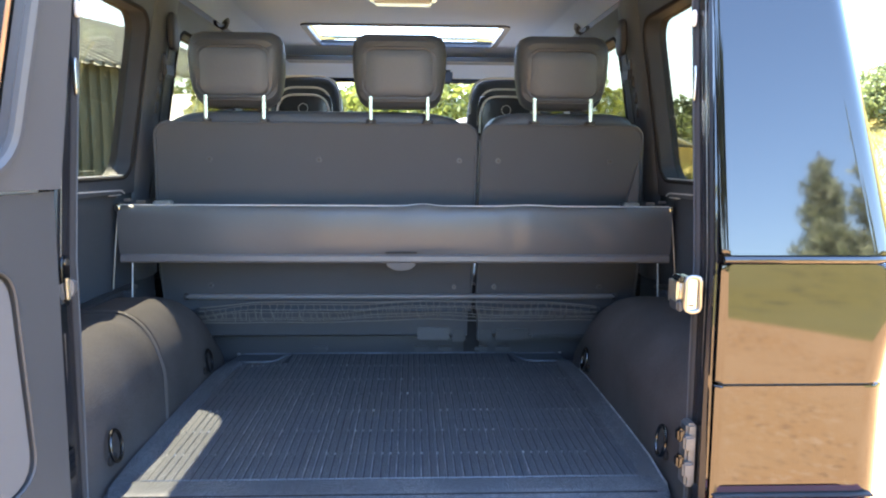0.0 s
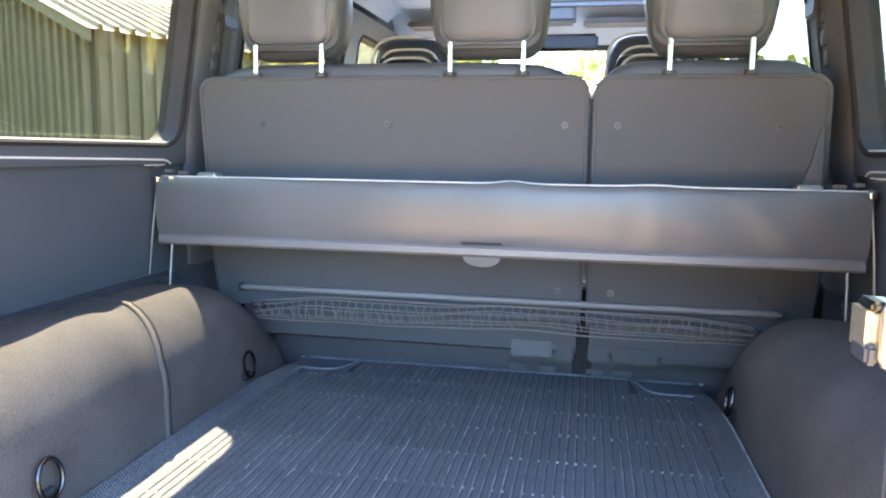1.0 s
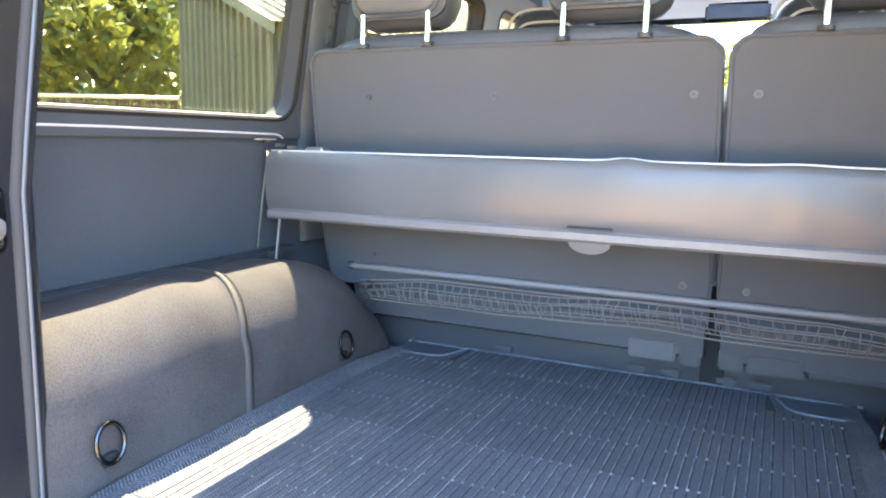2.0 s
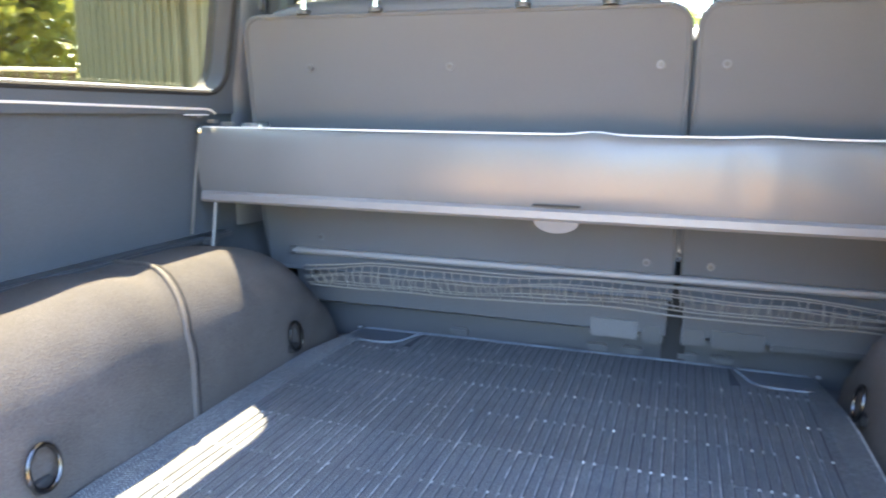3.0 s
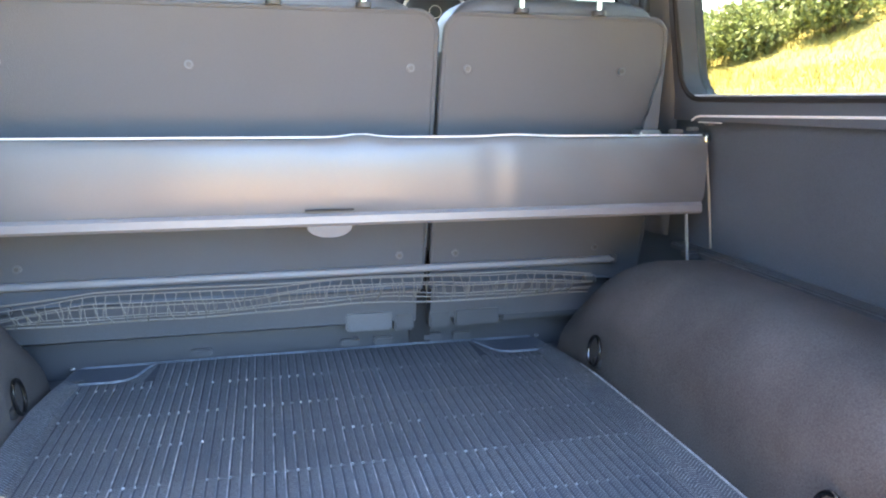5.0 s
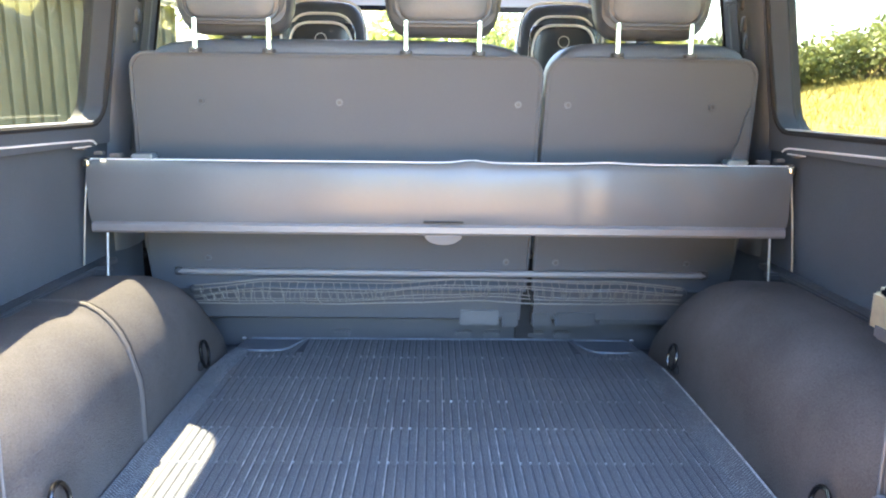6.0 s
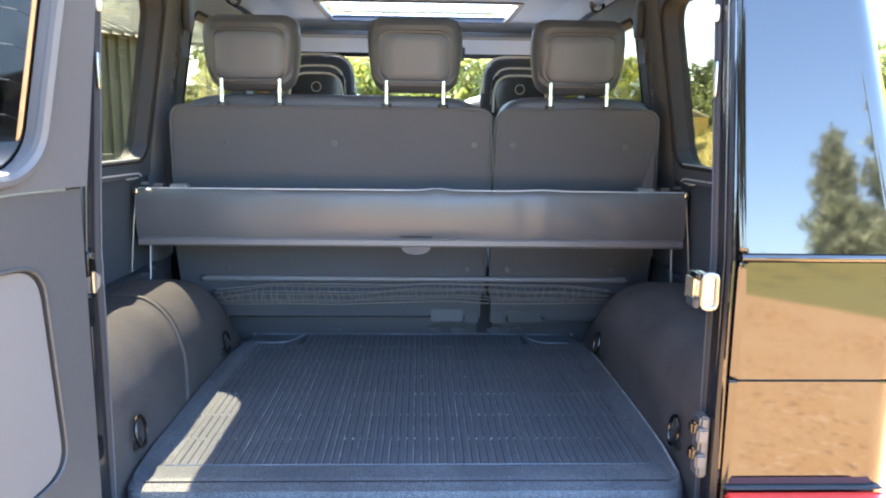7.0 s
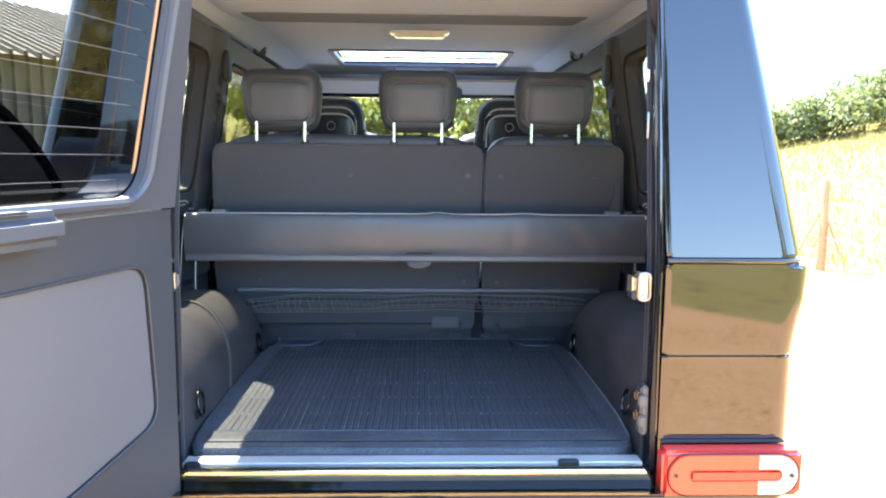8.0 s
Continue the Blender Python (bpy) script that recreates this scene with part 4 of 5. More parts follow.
for z in (0.80, 1.02, 1.24):
    part("hinge", boxed(-0.525, -0.47, 1.02, 1.075, z, z + 0.06, bevel=0.008), PAINT, car, "black door hinge")


# ---- rear seats ----
SLOPE = 0.25


def seat_y(z):
    return 2.01 - (z - 0.90) * SLOPE


SHEAR = Matrix(((1, 0, 0, 0), (0, 1, -SLOPE, 0.9 * SLOPE), (0, 0, 1, 0), (0, 0, 0, 1)))


def headrest(parent, cx):
    z0, z1, yb = 1.412, 1.598, 1.893
    bm = bmesh.new()
    rings = []
    for i, (dz, wx, dy) in enumerate(((0.0, 0.150, 0.030), (0.006, 0.180, 0.055), (0.020, 0.208, 0.080), (0.045, 0.226, 0.094), (0.09, 0.238, 0.098), (0.135, 0.242, 0.094), (0.163, 0.236, 0.082), (0.178, 0.218, 0.062), (0.186, 0.185, 0.035))):
        z = z0 + dz
        yc = yb + 0.05 - (z - z0) * 0.10
        pts = rrect(-wx / 2, wx / 2, -dy / 2, dy / 2, min(0.035, dy * 0.45), 5)
        rings.append([(cx + u, yc + v, z) for u, v in pts])
    loft(bm, rings)
    h = part("headrest", bm, LEATHER, parent, "black leather headrest", sharp=60)

    def back(u, z, off):
        return (cx + u, yb + 0.05 - (z - z0) * 0.10 - 0.049 - off + 0.02 * (abs(u) / 0.12) ** 4, z)
    bm = bmesh.new()
    loop = rrect(-0.088, 0.088, z0 + 0.030, z1 - 0.042, 0.03, 6)
    c = ((z0 + 0.030) + (z1 - 0.042)) / 2
    rr = [[back(u * k, c + (z - c) * k, off) for u, z in loop] for k, off in ((1.0, -0.012), (1.0, 0.001), (0.95, 0.005), (0.6, 0.006), (0.15, 0.0065))]
    loft(bm, rr)
    part("back_panel", bm, LEATHER_PANEL, h, "smooth grey back panel", sharp=60)
    part("back_surround", plated(rrect(-0.106, 0.106, z0 + 0.016, z1 - 0.022, 0.036, 6), [rrect(-0.086, 0.086, z0 + 0.031, z1 - 0.044, 0.03, 6)], lambda u, z: back(u, z, 0.0005), lambda u, z: back(u, z, -0.012)), SURROUND, h, "darker recessed surround", sharp=60)
    bm = bmesh.new()
    tube(bm, [back(u, z, 0.001) for u, z in rrect(-0.093, 0.093, z0 + 0.025, z1 - 0.037, 0.033, 6)], 0.0035, 6, True)
    part("seam", bm, LEATHER, h)
    for u in (-0.0725, 0.0725):
        part("post", tubed([(cx + u, 1.889, 1.381), (cx + u, 1.892, 1.44)], 0.0055, 10), STEEL, h, "bright steel post")
        part("collar", tubed([(cx + u, 1.889, 1.374), (cx + u, 1.889, 1.382)], 0.013, 12), BLACK_PLASTIC, h)


def bench(x0, x1, rests, buttons, label):
    s = thing("rear_seat", ((x0 + x1) / 2, 2.2, 0.69), label, "seat", "rear seats")
    top = 1.372
    lo, hi = (x0 - 0.03 if x0 < 0 else x0), (x1 + 0.03 if x1 > 0.4 else x1)
    outline = [p for p in rrect(x0, x1, 0.80, top, 0.035, 6) if p[1] > 0.9] + [(lo, 0.98), (lo, 0.86), (hi, 0.86), (hi, 0.98)]
    part("back_board", plated(outline, [], lambda x, z: (x, seat_y(z), z), lambda x, z: (x, seat_y(z) + 0.02, z)), SEAT_BACK, s, "grey carpeted seat back board")
    part("board_edge", tubed([(x, seat_y(z) + 0.002, z) for x, z in outline], 0.005, 6, True), SEAT_BACK, s)
    part("backrest", cushion((x0 + x1) / 2, 2.095, 1.145, x1 - x0 - 0.004, 0.17, 0.52, SHEAR, power=7, nu=44, nv=22), LEATHER, s, "black leather backrest", sharp=60)
    part("seat_cushion", cushion((x0 + x1) / 2, 2.36, 0.88, x1 - x0 - 0.004, 0.5, 0.18, power=5), LEATHER, s, "black leather seat cushion", sharp=60)
    part("seat_base", boxed(x0 + 0.01, x1 - 0.01, 2.13, 2.58, 0.688, 0.82, bevel=0.01), BLACK_PLASTIC, s)
    for cx in rests:
        headrest(s, cx)
    for bx, bz in buttons:
        b = part("button", tubed([(bx, seat_y(bz) + 0.001, bz), (bx, seat_y(bz) - 0.003, bz)], 0.0075, 12), PLASTIC, s, "round plastic fastener")
        part("button_head", tubed([(bx, seat_y(bz) - 0.003, bz), (bx, seat_y(bz) - 0.0045, bz)], 0.004, 10), BLACK_PLASTIC, b)
    return s


bench(-0.622, 0.199, (-0.415, 0.0), [(-0.49, 1.28), (-0.209, 1.28), (0.156, 1.28), (-0.52, 0.935), (0.15, 0.93)], "wide section of a split rear seat, grey carpeted back")
bench(0.214, 0.634, (0.42,), [(0.258, 1.28), (0.555, 1.28), (0.262, 0.93), (0.56, 0.93)], "narrow section of a split rear seat, grey carpeted back")

# plastic moulding under the seat backs
base = thing("seat_foot_moulding", (0, 2.08, 0.69), "dusty grey plastic moulding with clip covers below the seat backs", "moulding")
bmb = bmesh.new()
loft(bmb, [[(x, y, z) for y, z in ((2.075, 0.772), (2.062, 0.776), (2.052, 0.782), (2.035, 0.86), (2.04, 0.90), (2.12, 0.90), (2.12, 0.772))] for x in (-0.60, 0.0, 0.192)])
part("moulding", bmb, FOOT, base)
bmb = bmesh.new()
loft(bmb, [[(x, y, z) for y, z in ((2.075, 0.772), (2.062, 0.776), (2.052, 0.782), (2.035, 0.86), (2.04, 0.90), (2.12, 0.90), (2.12, 0.772))] for x in (0.222, 0.4, 0.61)])
part("moulding", bmb, FOOT, base)
for a, b in ((-0.60, 0.194), (0.220, 0.61)):
    bmb = bmesh.new()
    loft(bmb, [[(x, y, z) for y, z in ((2.104, 0.69), (2.094, 0.72), (2.096, 0.7715), (2.13, 0.7715), (2.13, 0.69))] for x in (a, (a + b) / 2, b)])
    part("kick_strip", bmb, BLACK_PLASTIC, base, "dark recessed strip")
for x0, x1, z0, z1, m, d in ((0.048, 0.141, 0.766, 0.808, FOOT, 0.024), (0.147, 0.188, 0.76, 0.80, BLACK_PLASTIC, 0.018), (0.220, 0.266, 0.762, 0.80, BLACK_PLASTIC, 0.018), (0.273, 0.370, 0.764, 0.803, BLACK_PLASTIC, 0.022), (0.378, 0.56, 0.768, 0.80, BLACK_PLASTIC, 0.014)):
    part("clip_cover", boxed(x0, x1, 2.055 - d + 0.012, 2.07, z0, z1, bevel=0.004), m, base, "rectangular plastic clip cover")
for x in (-0.235, 0.06, 0.13, 0.235, 0.30):
    part("floor_clip", boxed(x - 0.02, x + 0.02, 2.084, 2.098, 0.722, 0.738, bevel=0.003), BLACK_PLASTIC, base)

# black plate added to keep the gap between the seats dark
part("gap_blackout", boxed(0.185, 0.23, 2.086, 2.13, 0.69, 0.92), SEAL, base)
rail = thing("seat_rail", (0, 2.0, 0.9), "pale grey bar along the foot of the seat backs", "rail")
part("bar", tubed([(-0.588, 2.004, 0.902), (-0.2, 2.003, 0.902), (0.2, 2.003, 0.902), (0.604, 2.004, 0.902)], 0.0075, 10), MID_PLASTIC, rail)
for x in (-0.588, 0.604):
    part("end_fitting", cushion(x, 2.006, 0.902, 0.018, 0.018, 0.020), BLACK_PLASTIC, rail)

# ---- elastic luggage net ----
net = thing("luggage_net", (0, 2.0, 0.82), "grey elastic luggage net hanging slack below the seat backs", "net")
rng = random.Random(5)


NET_ROWS = (0.000, 0.005, 0.019, 0.025, 0.041, 0.048, 0.058)


def net_z(x, row):
    k = row / 6
    sag = 0.007 * math.sin(4.3 * x + 0.9) + 0.0035 * math.sin(13 * x + row * 0.2) + 0.0012 * math.sin(29 * x + row * 0.9)
    edge = max(0.0, abs(x) - 0.40)
    return 0.889 - NET_ROWS[row] * (1 - 1.6 * edge) + sag * (0.25 + 0.75 * math.sin(k * math.pi) + 0.4 * k) - edge * 0.09


def net_y(x, row):
    return 1.990 + 0.004 * math.sin(17 * x + row) + 0.002 * row - 0.012 * math.sin(row / 6 * math.pi)


for row in range(7):
    n = 110
    part("net_cord", tubed([(-0.55 + 1.10 * i / n, net_y(-0.55 + 1.10 * i / n, row), net_z(-0.55 + 1.10 * i / n, row)) for i in range(n + 1)], 0.0020 if row in (0, 6) else 0.0013, 5), NET_CORD, net)
bmn = bmesh.new()
for top, low, count, shift in ((1, 4, 54, 0.0), (2, 5, 50, 0.007), (3, 6, 30, 0.012)):
    for i in range(count):
        x = -0.535 + shift + 1.06 * i / count + rng.uniform(-0.002, 0.002)
        dx = rng.uniform(-0.004, 0.004)
        tube(bmn, [(x + dx * (r - top), net_y(x, r) - 0.0015, net_z(x + dx * (r - top), r)) for r in range(top, low + 1)], 0.0011, 4)
tagged(part("net_mesh", bmn, NET_CORD, net), kind="stuff")
for s in (-1, 1):
    part("net_hook", cushion(s * 0.55, 2.0, 0.862, 0.03, 0.015, 0.02), BLACK_PLASTIC, net)

# ---- load cover ----
cover = thing("load_cover", (0, 1.85, 1.02), "grey vinyl load cover panel hung behind the rear seats", "load cover")
bmc = bmesh.new()
NX = 130
rings = []
for i in range(NX + 1):
    x = -0.702 + 1.404 * i / NX
    wav = 0.0018 * math.sin(9 * x + 1) + 0.0012 * math.sin(23 * x)
    top = 1.163 + 0.005 * math.exp(-((x - 0.06) / 0.03) ** 2) + 0.003 * math.exp(-((x - 0.33) / 0.05) ** 2) + wav * 0.4
    d = wav + 0.0018 * math.exp(-((x - 0.30) / 0.05) ** 2) * math.sin(x * 60)
    fold = 0.0015 * min(1.0, max(0.0, (x - 0.18) / 0.3))

    def w(z):
        return d + fold * math.sin(34 * x + 60 * z + 2.5 * math.sin(11 * x))
    prof = [(1.872, top - 0.006), (1.868, top), (1.856, top), (1.851, top - 0.004), (1.8465 - w(1.149) * 0.4, top - 0.014), (1.8445 - w(1.137), 1.137), (1.843 - w(1.12), 1.12), (1.8425 - w(1.103), 1.103), (1.843 - w(1.085), 1.085), (1.8442 - w(1.07), 1.07), (1.846 - w(1.055), 1.055), (1.850 - d * 0.5, 1.040), (1.862, 1.040), (1.866, 1.10)]
    rings.append([(x, y, z) for y, z in prof])
loft(bmc, rings)
cv = part("cover_panel", bmc, COVER, cover, "soft creased vinyl panel", sharp=50)
bmc = bmesh.new()
loft(bmc, [[(x, y, z) for y, z in ((1.848, 1.041), (1.842, 1.036), (1.841, 1.024), (1.846, 1.019), (1.862, 1.020), (1.864, 1.040))] for x in (-0.699, -0.3, 0.0, 0.3, 0.699)])
part("stiff_edge", bmc, COVER_EDGE, cover, "paler stiff lower edge")
# pale tube painting the thin highlight along the cover's top edge
part("top_edge_glint", tubed([(-0.70 + 1.40 * i / 60, 1.862, 1.1645 + 0.005 * math.exp(-((-0.70 + 1.40 * i / 60 - 0.06) / 0.03) ** 2) + 0.003 * math.exp(-((-0.70 + 1.40 * i / 60 - 0.33) / 0.05) ** 2)) for i in range(61)], 0.0016, 6), PALE_TRIM, cover)
bmt = bmesh.new()
lp = [(0.005 + 0.038 * math.cos(a), 1.019 + 0.020 * math.sin(a)) for a in [math.pi + math.pi * i / 14 for i in range(15)]]
plate(bmt, lp, [], lambda x, z: (x, 1.846, z), lambda x, z: (x, 1.852, z))
part("pull_tab", bmt, FOOT, cover, "half-round pull tab")
part("slot", boxed(-0.035, 0.045, 1.8405, 1.846, 1.045, 1.0475), SEAL, cover)
for s in (-1, 1):
    part("bolt", cushion(s * 0.700, 1.846, 1.158, 0.014, 0.014, 0.016), STEEL, cover, "bright bolt head")
    part("rod", tubed([(s * 0.701, 1.850, 1.155), (s * 0.708, 1.838, 1.06), (s * 0.713, 1.826, 0.955)], 0.0024, 8), ROD, cover, "thin dull metal support rod")
    part("rod", tubed([(s * 0.672, 1.851, 1.019), (s * 0.67, 1.833, 0.932)], 0.0032, 8), ROD, cover, "thin dull metal support rod")
    part("rod_bracket", boxed(s * 0.69 - 0.02, s * 0.69 + 0.02, 1.83, 1.86, 0.934, 0.95, bevel=0.004), BLACK_PLASTIC, cover)
    part("cover_end", boxed(s * 0.705 - 0.008, s * 0.705 + 0.008, 1.85, 1.90, 1.145, 1.168, bevel=0.004), BLACK_PLASTIC, cover)

# ---- cargo mat ----
cargo = thing("cargo_mat", (0, 1.6, 0.69), "ribbed dark blue-grey rubber cargo mat with a turned-down front edge", "mat")
ZM = 0.716


def mat_outline():
    half = [(0.440, 1.146), (0.462, 1.152), (0.476, 1.168), (0.483, 1.20), (0.487, 1.45), (0.487, 1.80), (0.483, 1.90), (0.475, 2.00), (0.468, 2.068), (0.455, 2.088)]
    return half + [(-x, y) for x, y in reversed(half)]


part("mat_base", plated(mat_outline(), [], lambda x, y: (x, y, ZM), lambda x, y: (x, y, 0.689)), MAT_RUBBER, cargo, "woven-textured rubber sheet")
# side borders slope up to the carpeted arches
for s in (-1, 1):
    rows = []
    for y, xo, h in ((1.172, 0.474, 0.004), (1.20, 0.482, 0.010), (1.30, 0.4855, 0.014), (1.60, 0.487, 0.015), (1.86, 0.485, 0.014), (1.97, 0.477, 0.008), (2.02, 0.472, 0.003)):
        rows.append([(s * u, y, v) for u, v in ((xo, ZM - 0.004), (xo, ZM + h - 0.003), (xo - 0.002, ZM + h), (xo - 0.0045, ZM + h - 0.0008), (xo - 0.020, ZM + h * 0.55), (xo - 0.034, ZM + 0.0018), (xo - 0.040, ZM - 0.004))])
    bmr = bmesh.new()
    loft(bmr, rows)
    part("side_border", bmr, MAT_RUBBER, cargo, "sloping woven border of the mat", sharp=60)
# pale tube painting the highlight along the mat's right rim
part("rim_glint", tubed([(x - 0.003, y, z) for x, y, z in ((0.479, 1.19, 0.724), (0.485, 1.30, 0.7305), (0.487, 1.45, 0.7312), (0.487, 1.65, 0.7312), (0.486, 1.80, 0.7306), (0.483, 1.87, 0.729))], 0.0016, 6), EDGE_GLINT, cargo, "pale line with the rim's highlight painted in")
for s in (-1, 1):
    curve = [(0.470, 2.000), (0.43, 1.997), (0.385, 1.997), (0.362, 2.003), (0.347, 2.020), (0.337, 2.048), (0.328, 2.070), (0.322, 2.082)]
    part("corner_bead", tubed([(s * x, y, ZM + 0.0012) for x, y in curve], 0.0030, 8), BEAD_EDGE, cargo, "curved bead round a plain corner")
    part("corner_pad", plated([(s * x, y) for x, y in curve[:-1] + [(0.335, 2.080), (0.458, 2.080)]], [], lambda x, y: (x, y, ZM + 0.0010), lambda x, y: (x, y, ZM - 0.002)), LEATHER, cargo, "smooth plain corner of the mat")
    part("corner_peg", cushion(s * 0.470, 2.083, ZM + 0.002, 0.010, 0.008, 0.006), MID_PLASTIC, cargo)
part("rear_bead", tubed([(-0.452, 2.084, ZM + 0.001), (-0.2, 2.085, ZM + 0.0025), (0.0, 2.085, ZM + 0.002), (0.2, 2.085, ZM + 0.003), (0.452, 2.084, ZM + 0.001)], 0.0022, 6), BEAD_EDGE, cargo, "pale rear edge of the mat")
bml = bmesh.new()
lip = [(1.235, 0.7165), (1.232, 0.721), (1.19, 0.7215), (1.176, 0.7205), (1.172, 0.7185), (1.160, 0.7185), (1.146, 0.715), (1.140, 0.706), (1.141, 0.690), (1.16, 0.690), (1.235, 0.70)]
rows = []
for x, k in ((-0.484, 0.055), (-0.482, 0.030), (-0.475, 0.013), (-0.462, 0.004), (-0.44, 0.0), (-0.2, 0.0), (0.2, 0.0), (0.436, 0.0), (0.458, 0.004), (0.471, 0.013), (0.478, 0.030), (0.480, 0.055)):
    rows.append([(x, y + k * max(0.0, (1.235 - y) / 0.095), z) for y, z in lip])
loft(bml, rows)
part("front_lip", bml, MAT_RUBBER, cargo, "rounded front lip")
for y, z, r, e in ((1.2345, 0.7210, 0.0013, 0.440), (1.174, 0.7195, 0.0016, 0.455)):
    part("lip_bead", tubed([(-e, y, z), (0.0, y, z), (e, y, z)], r, 6), BEAD_EDGE if r < 0.0014 else SEAL, cargo, "bead across the lip")
PITCH = 0.0152
part("groove_floor", plated([(-0.435, 1.24), (0.435, 1.24), (0.435, 1.986), (0.33, 1.988), (0.315, 2.078), (-0.315, 2.078), (-0.33, 1.988), (-0.435, 1.986)], [], lambda x, y: (x, y, ZM + 0.0006), lambda x, y: (x, y, ZM - 0.003)), GROOVE, cargo, "mottled floor of the grooves")


def rib_mesh(y0, y1):
    bm = bmesh.new()
    prof = [(-0.0061, 0.0), (-0.0061, 0.0020), (-0.0059, 0.0027), (-0.0050, 0.0029), (0.0043, 0.0029), (0.0058, 0.0027), (0.0061, 0.0020), (0.0061, 0.0)]
    loft(bm, [[(x, y, z) for x, z in prof] for y in (y0, y1)])
    bmesh.ops.recalc_face_normals(bm, faces=bm.faces[:])
    me = bpy.data.meshes.new("rib")
    bm.to_mesh(me)
    bm.free()
    me.polygons.foreach_set("use_smooth", [True] * len(me.polygons))
    me.set_sharp_from_angle(angle=radians(50))
    me.materials.append(MAT_RIB)
    me.materials.append(RIB_GLINT)
    # the right shoulder of each rib takes the painted glint colour
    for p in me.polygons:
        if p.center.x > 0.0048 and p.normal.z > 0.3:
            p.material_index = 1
    return me


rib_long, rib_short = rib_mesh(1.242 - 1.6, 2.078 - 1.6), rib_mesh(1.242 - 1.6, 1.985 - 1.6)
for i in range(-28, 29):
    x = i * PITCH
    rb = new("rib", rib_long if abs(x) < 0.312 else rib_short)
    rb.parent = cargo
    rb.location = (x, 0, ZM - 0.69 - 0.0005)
bmd = bmesh.new()
for i in range(-29, 29):
    for y in (1.352, 1.472, 1.596, 1.715, 1.831, 1.956):
        x = (i + 0.5) * PITCH
        e = rng.uniform(0.0006, 0.0022)
        if rng.random() < 0.15:
            continue
        box(bmd, x - e, x + e, y - 0.0011, y + 0.0011, ZM, ZM + 0.0033 + 0.0002 * rng.random())
tagged(part("bridge_dots", bmd, DOT, cargo), kind="stuff")


# ---- front seats ----
def front_seat(cx):
    s = thing("front_seat", (cx, 2.95, 0.69), "black leather front seat with a chrome-trimmed screen on its back", "seat", "front seats")
    part("backrest", cushion(cx, 2.86, 1.12, 0.50, 0.18, 0.66, None, power=4.5), LEATHER, s, sharp=60)
    part("seat_cushion", cushion(cx, 3.10, 0.84, 0.50, 0.50, 0.20, None, power=4.5), LEATHER, s, sharp=60)
    part("seat_base", boxed(cx - 0.22, cx + 0.22, 2.88, 3.30, 0.688, 0.78, bevel=0.01), BLACK_PLASTIC, s)
    h = part("headrest", cushion(cx, 2.78, 1.465, 0.265, 0.13, 0.235, None, power=4.0, pinch=-0.10), LEATHER, s, "black leather headrest", sharp=60)
    for dy, w, zt in ((2.716, 0.124, 1.580), (2.690, 0.096, 1.538), (2.664, 0.092, 1.510)):
        pts = []
        for i in range(25):
            a = math.pi * i / 24
            c, q = math.cos(a), math.sin(a)
            pts.append((cx + math.copysign(abs(c) ** 0.5, c) * w * (1.04 - 0.06 * q), dy, zt - 0.13 + 0.13 * q ** 0.45))
        # plain pale colour paints the reflection that real chrome would show
        part("chrome_rim", tubed(pts, 0.004, 6), PALE_TRIM, h, "chrome rim with its bright reflection painted pale")
    part("post", tubed([(cx - 0.06, 2.80, 1.33), (cx - 0.06, 2.79, 1.42)], 0.006, 8), STEEL, h)
    part("post", tubed([(cx + 0.06, 2.80, 1.33), (cx + 0.06, 2.79, 1.42)], 0.006, 8), STEEL, h)
    m = part("screen_unit", cushion(cx, 2.69, 1.438, 0.205, 0.05, 0.156, None, power=6.0), SCREEN, s, "glossy black screen", sharp=60)
    part("emblem_ring", tubed([(cx + 0.0165 * math.cos(a), 2.663, 1.462 + 0.0165 * math.sin(a)) for a in [2 * math.pi * i / 24 for i in range(24)]], 0.0010, 6, True), PALE_TRIM, m, "bright ring emblem")


front_seat(-0.358)
front_seat(0.372)


# ---- things round the yard ----
def quads_object(name, centres, size, material, rs, parent=None, aspect=1.0, up=0.0):
    n = len(centres)
    a = rs.normal(size=(n, 3))
    a[:, 2] += up
    a /= np.linalg.norm(a, axis=1)[:, None]
    b = np.cross(a, rs.normal(size=(n, 3)))
    b /= np.linalg.norm(b, axis=1)[:, None]
    s = (size * rs.uniform(0.6, 1.4, n))[:, None]
    a, b = a * s * aspect, b * s
    v = np.stack([centres - a, centres + b * 0.55, centres + a, centres - b * 0.55], 1).reshape(-1, 3)
    f = np.arange(4 * n).reshape(n, 4)
    me = bpy.data.meshes.new(name)
    me.from_pydata(v.tolist(), [], f.tolist())
    me.materials.append(material)
    ob = new(name, me)
    if parent:
        ob.parent = parent
        me.transform(world_of(parent).inverted())
    return ob


def crown_points(rs, blobs, n):
    out = []
    w = np.array([b[3] ** 2 for b in blobs])
    for (x, y, z, r), k in zip(blobs, (n * w / w.sum()).astype(int)):
        d = rs.normal(size=(k, 3))
        d /= np.linalg.norm(d, axis=1)[:, None]
        rad = r * rs.uniform(0.35, 1.0, k) ** 0.5 * (1 + 0.22 * np.sin(d[:, 0] * 7 + x) * np.cos(d[:, 2] * 6 + y))
        out.append(np.array((x, y, z)) + d * rad[:, None] * np.array((1, 1, 0.85)))
    return np.concatenate(out)


def ground_z(x, y):
    return float(terrain(np.array(x, float), np.array(y, float)))


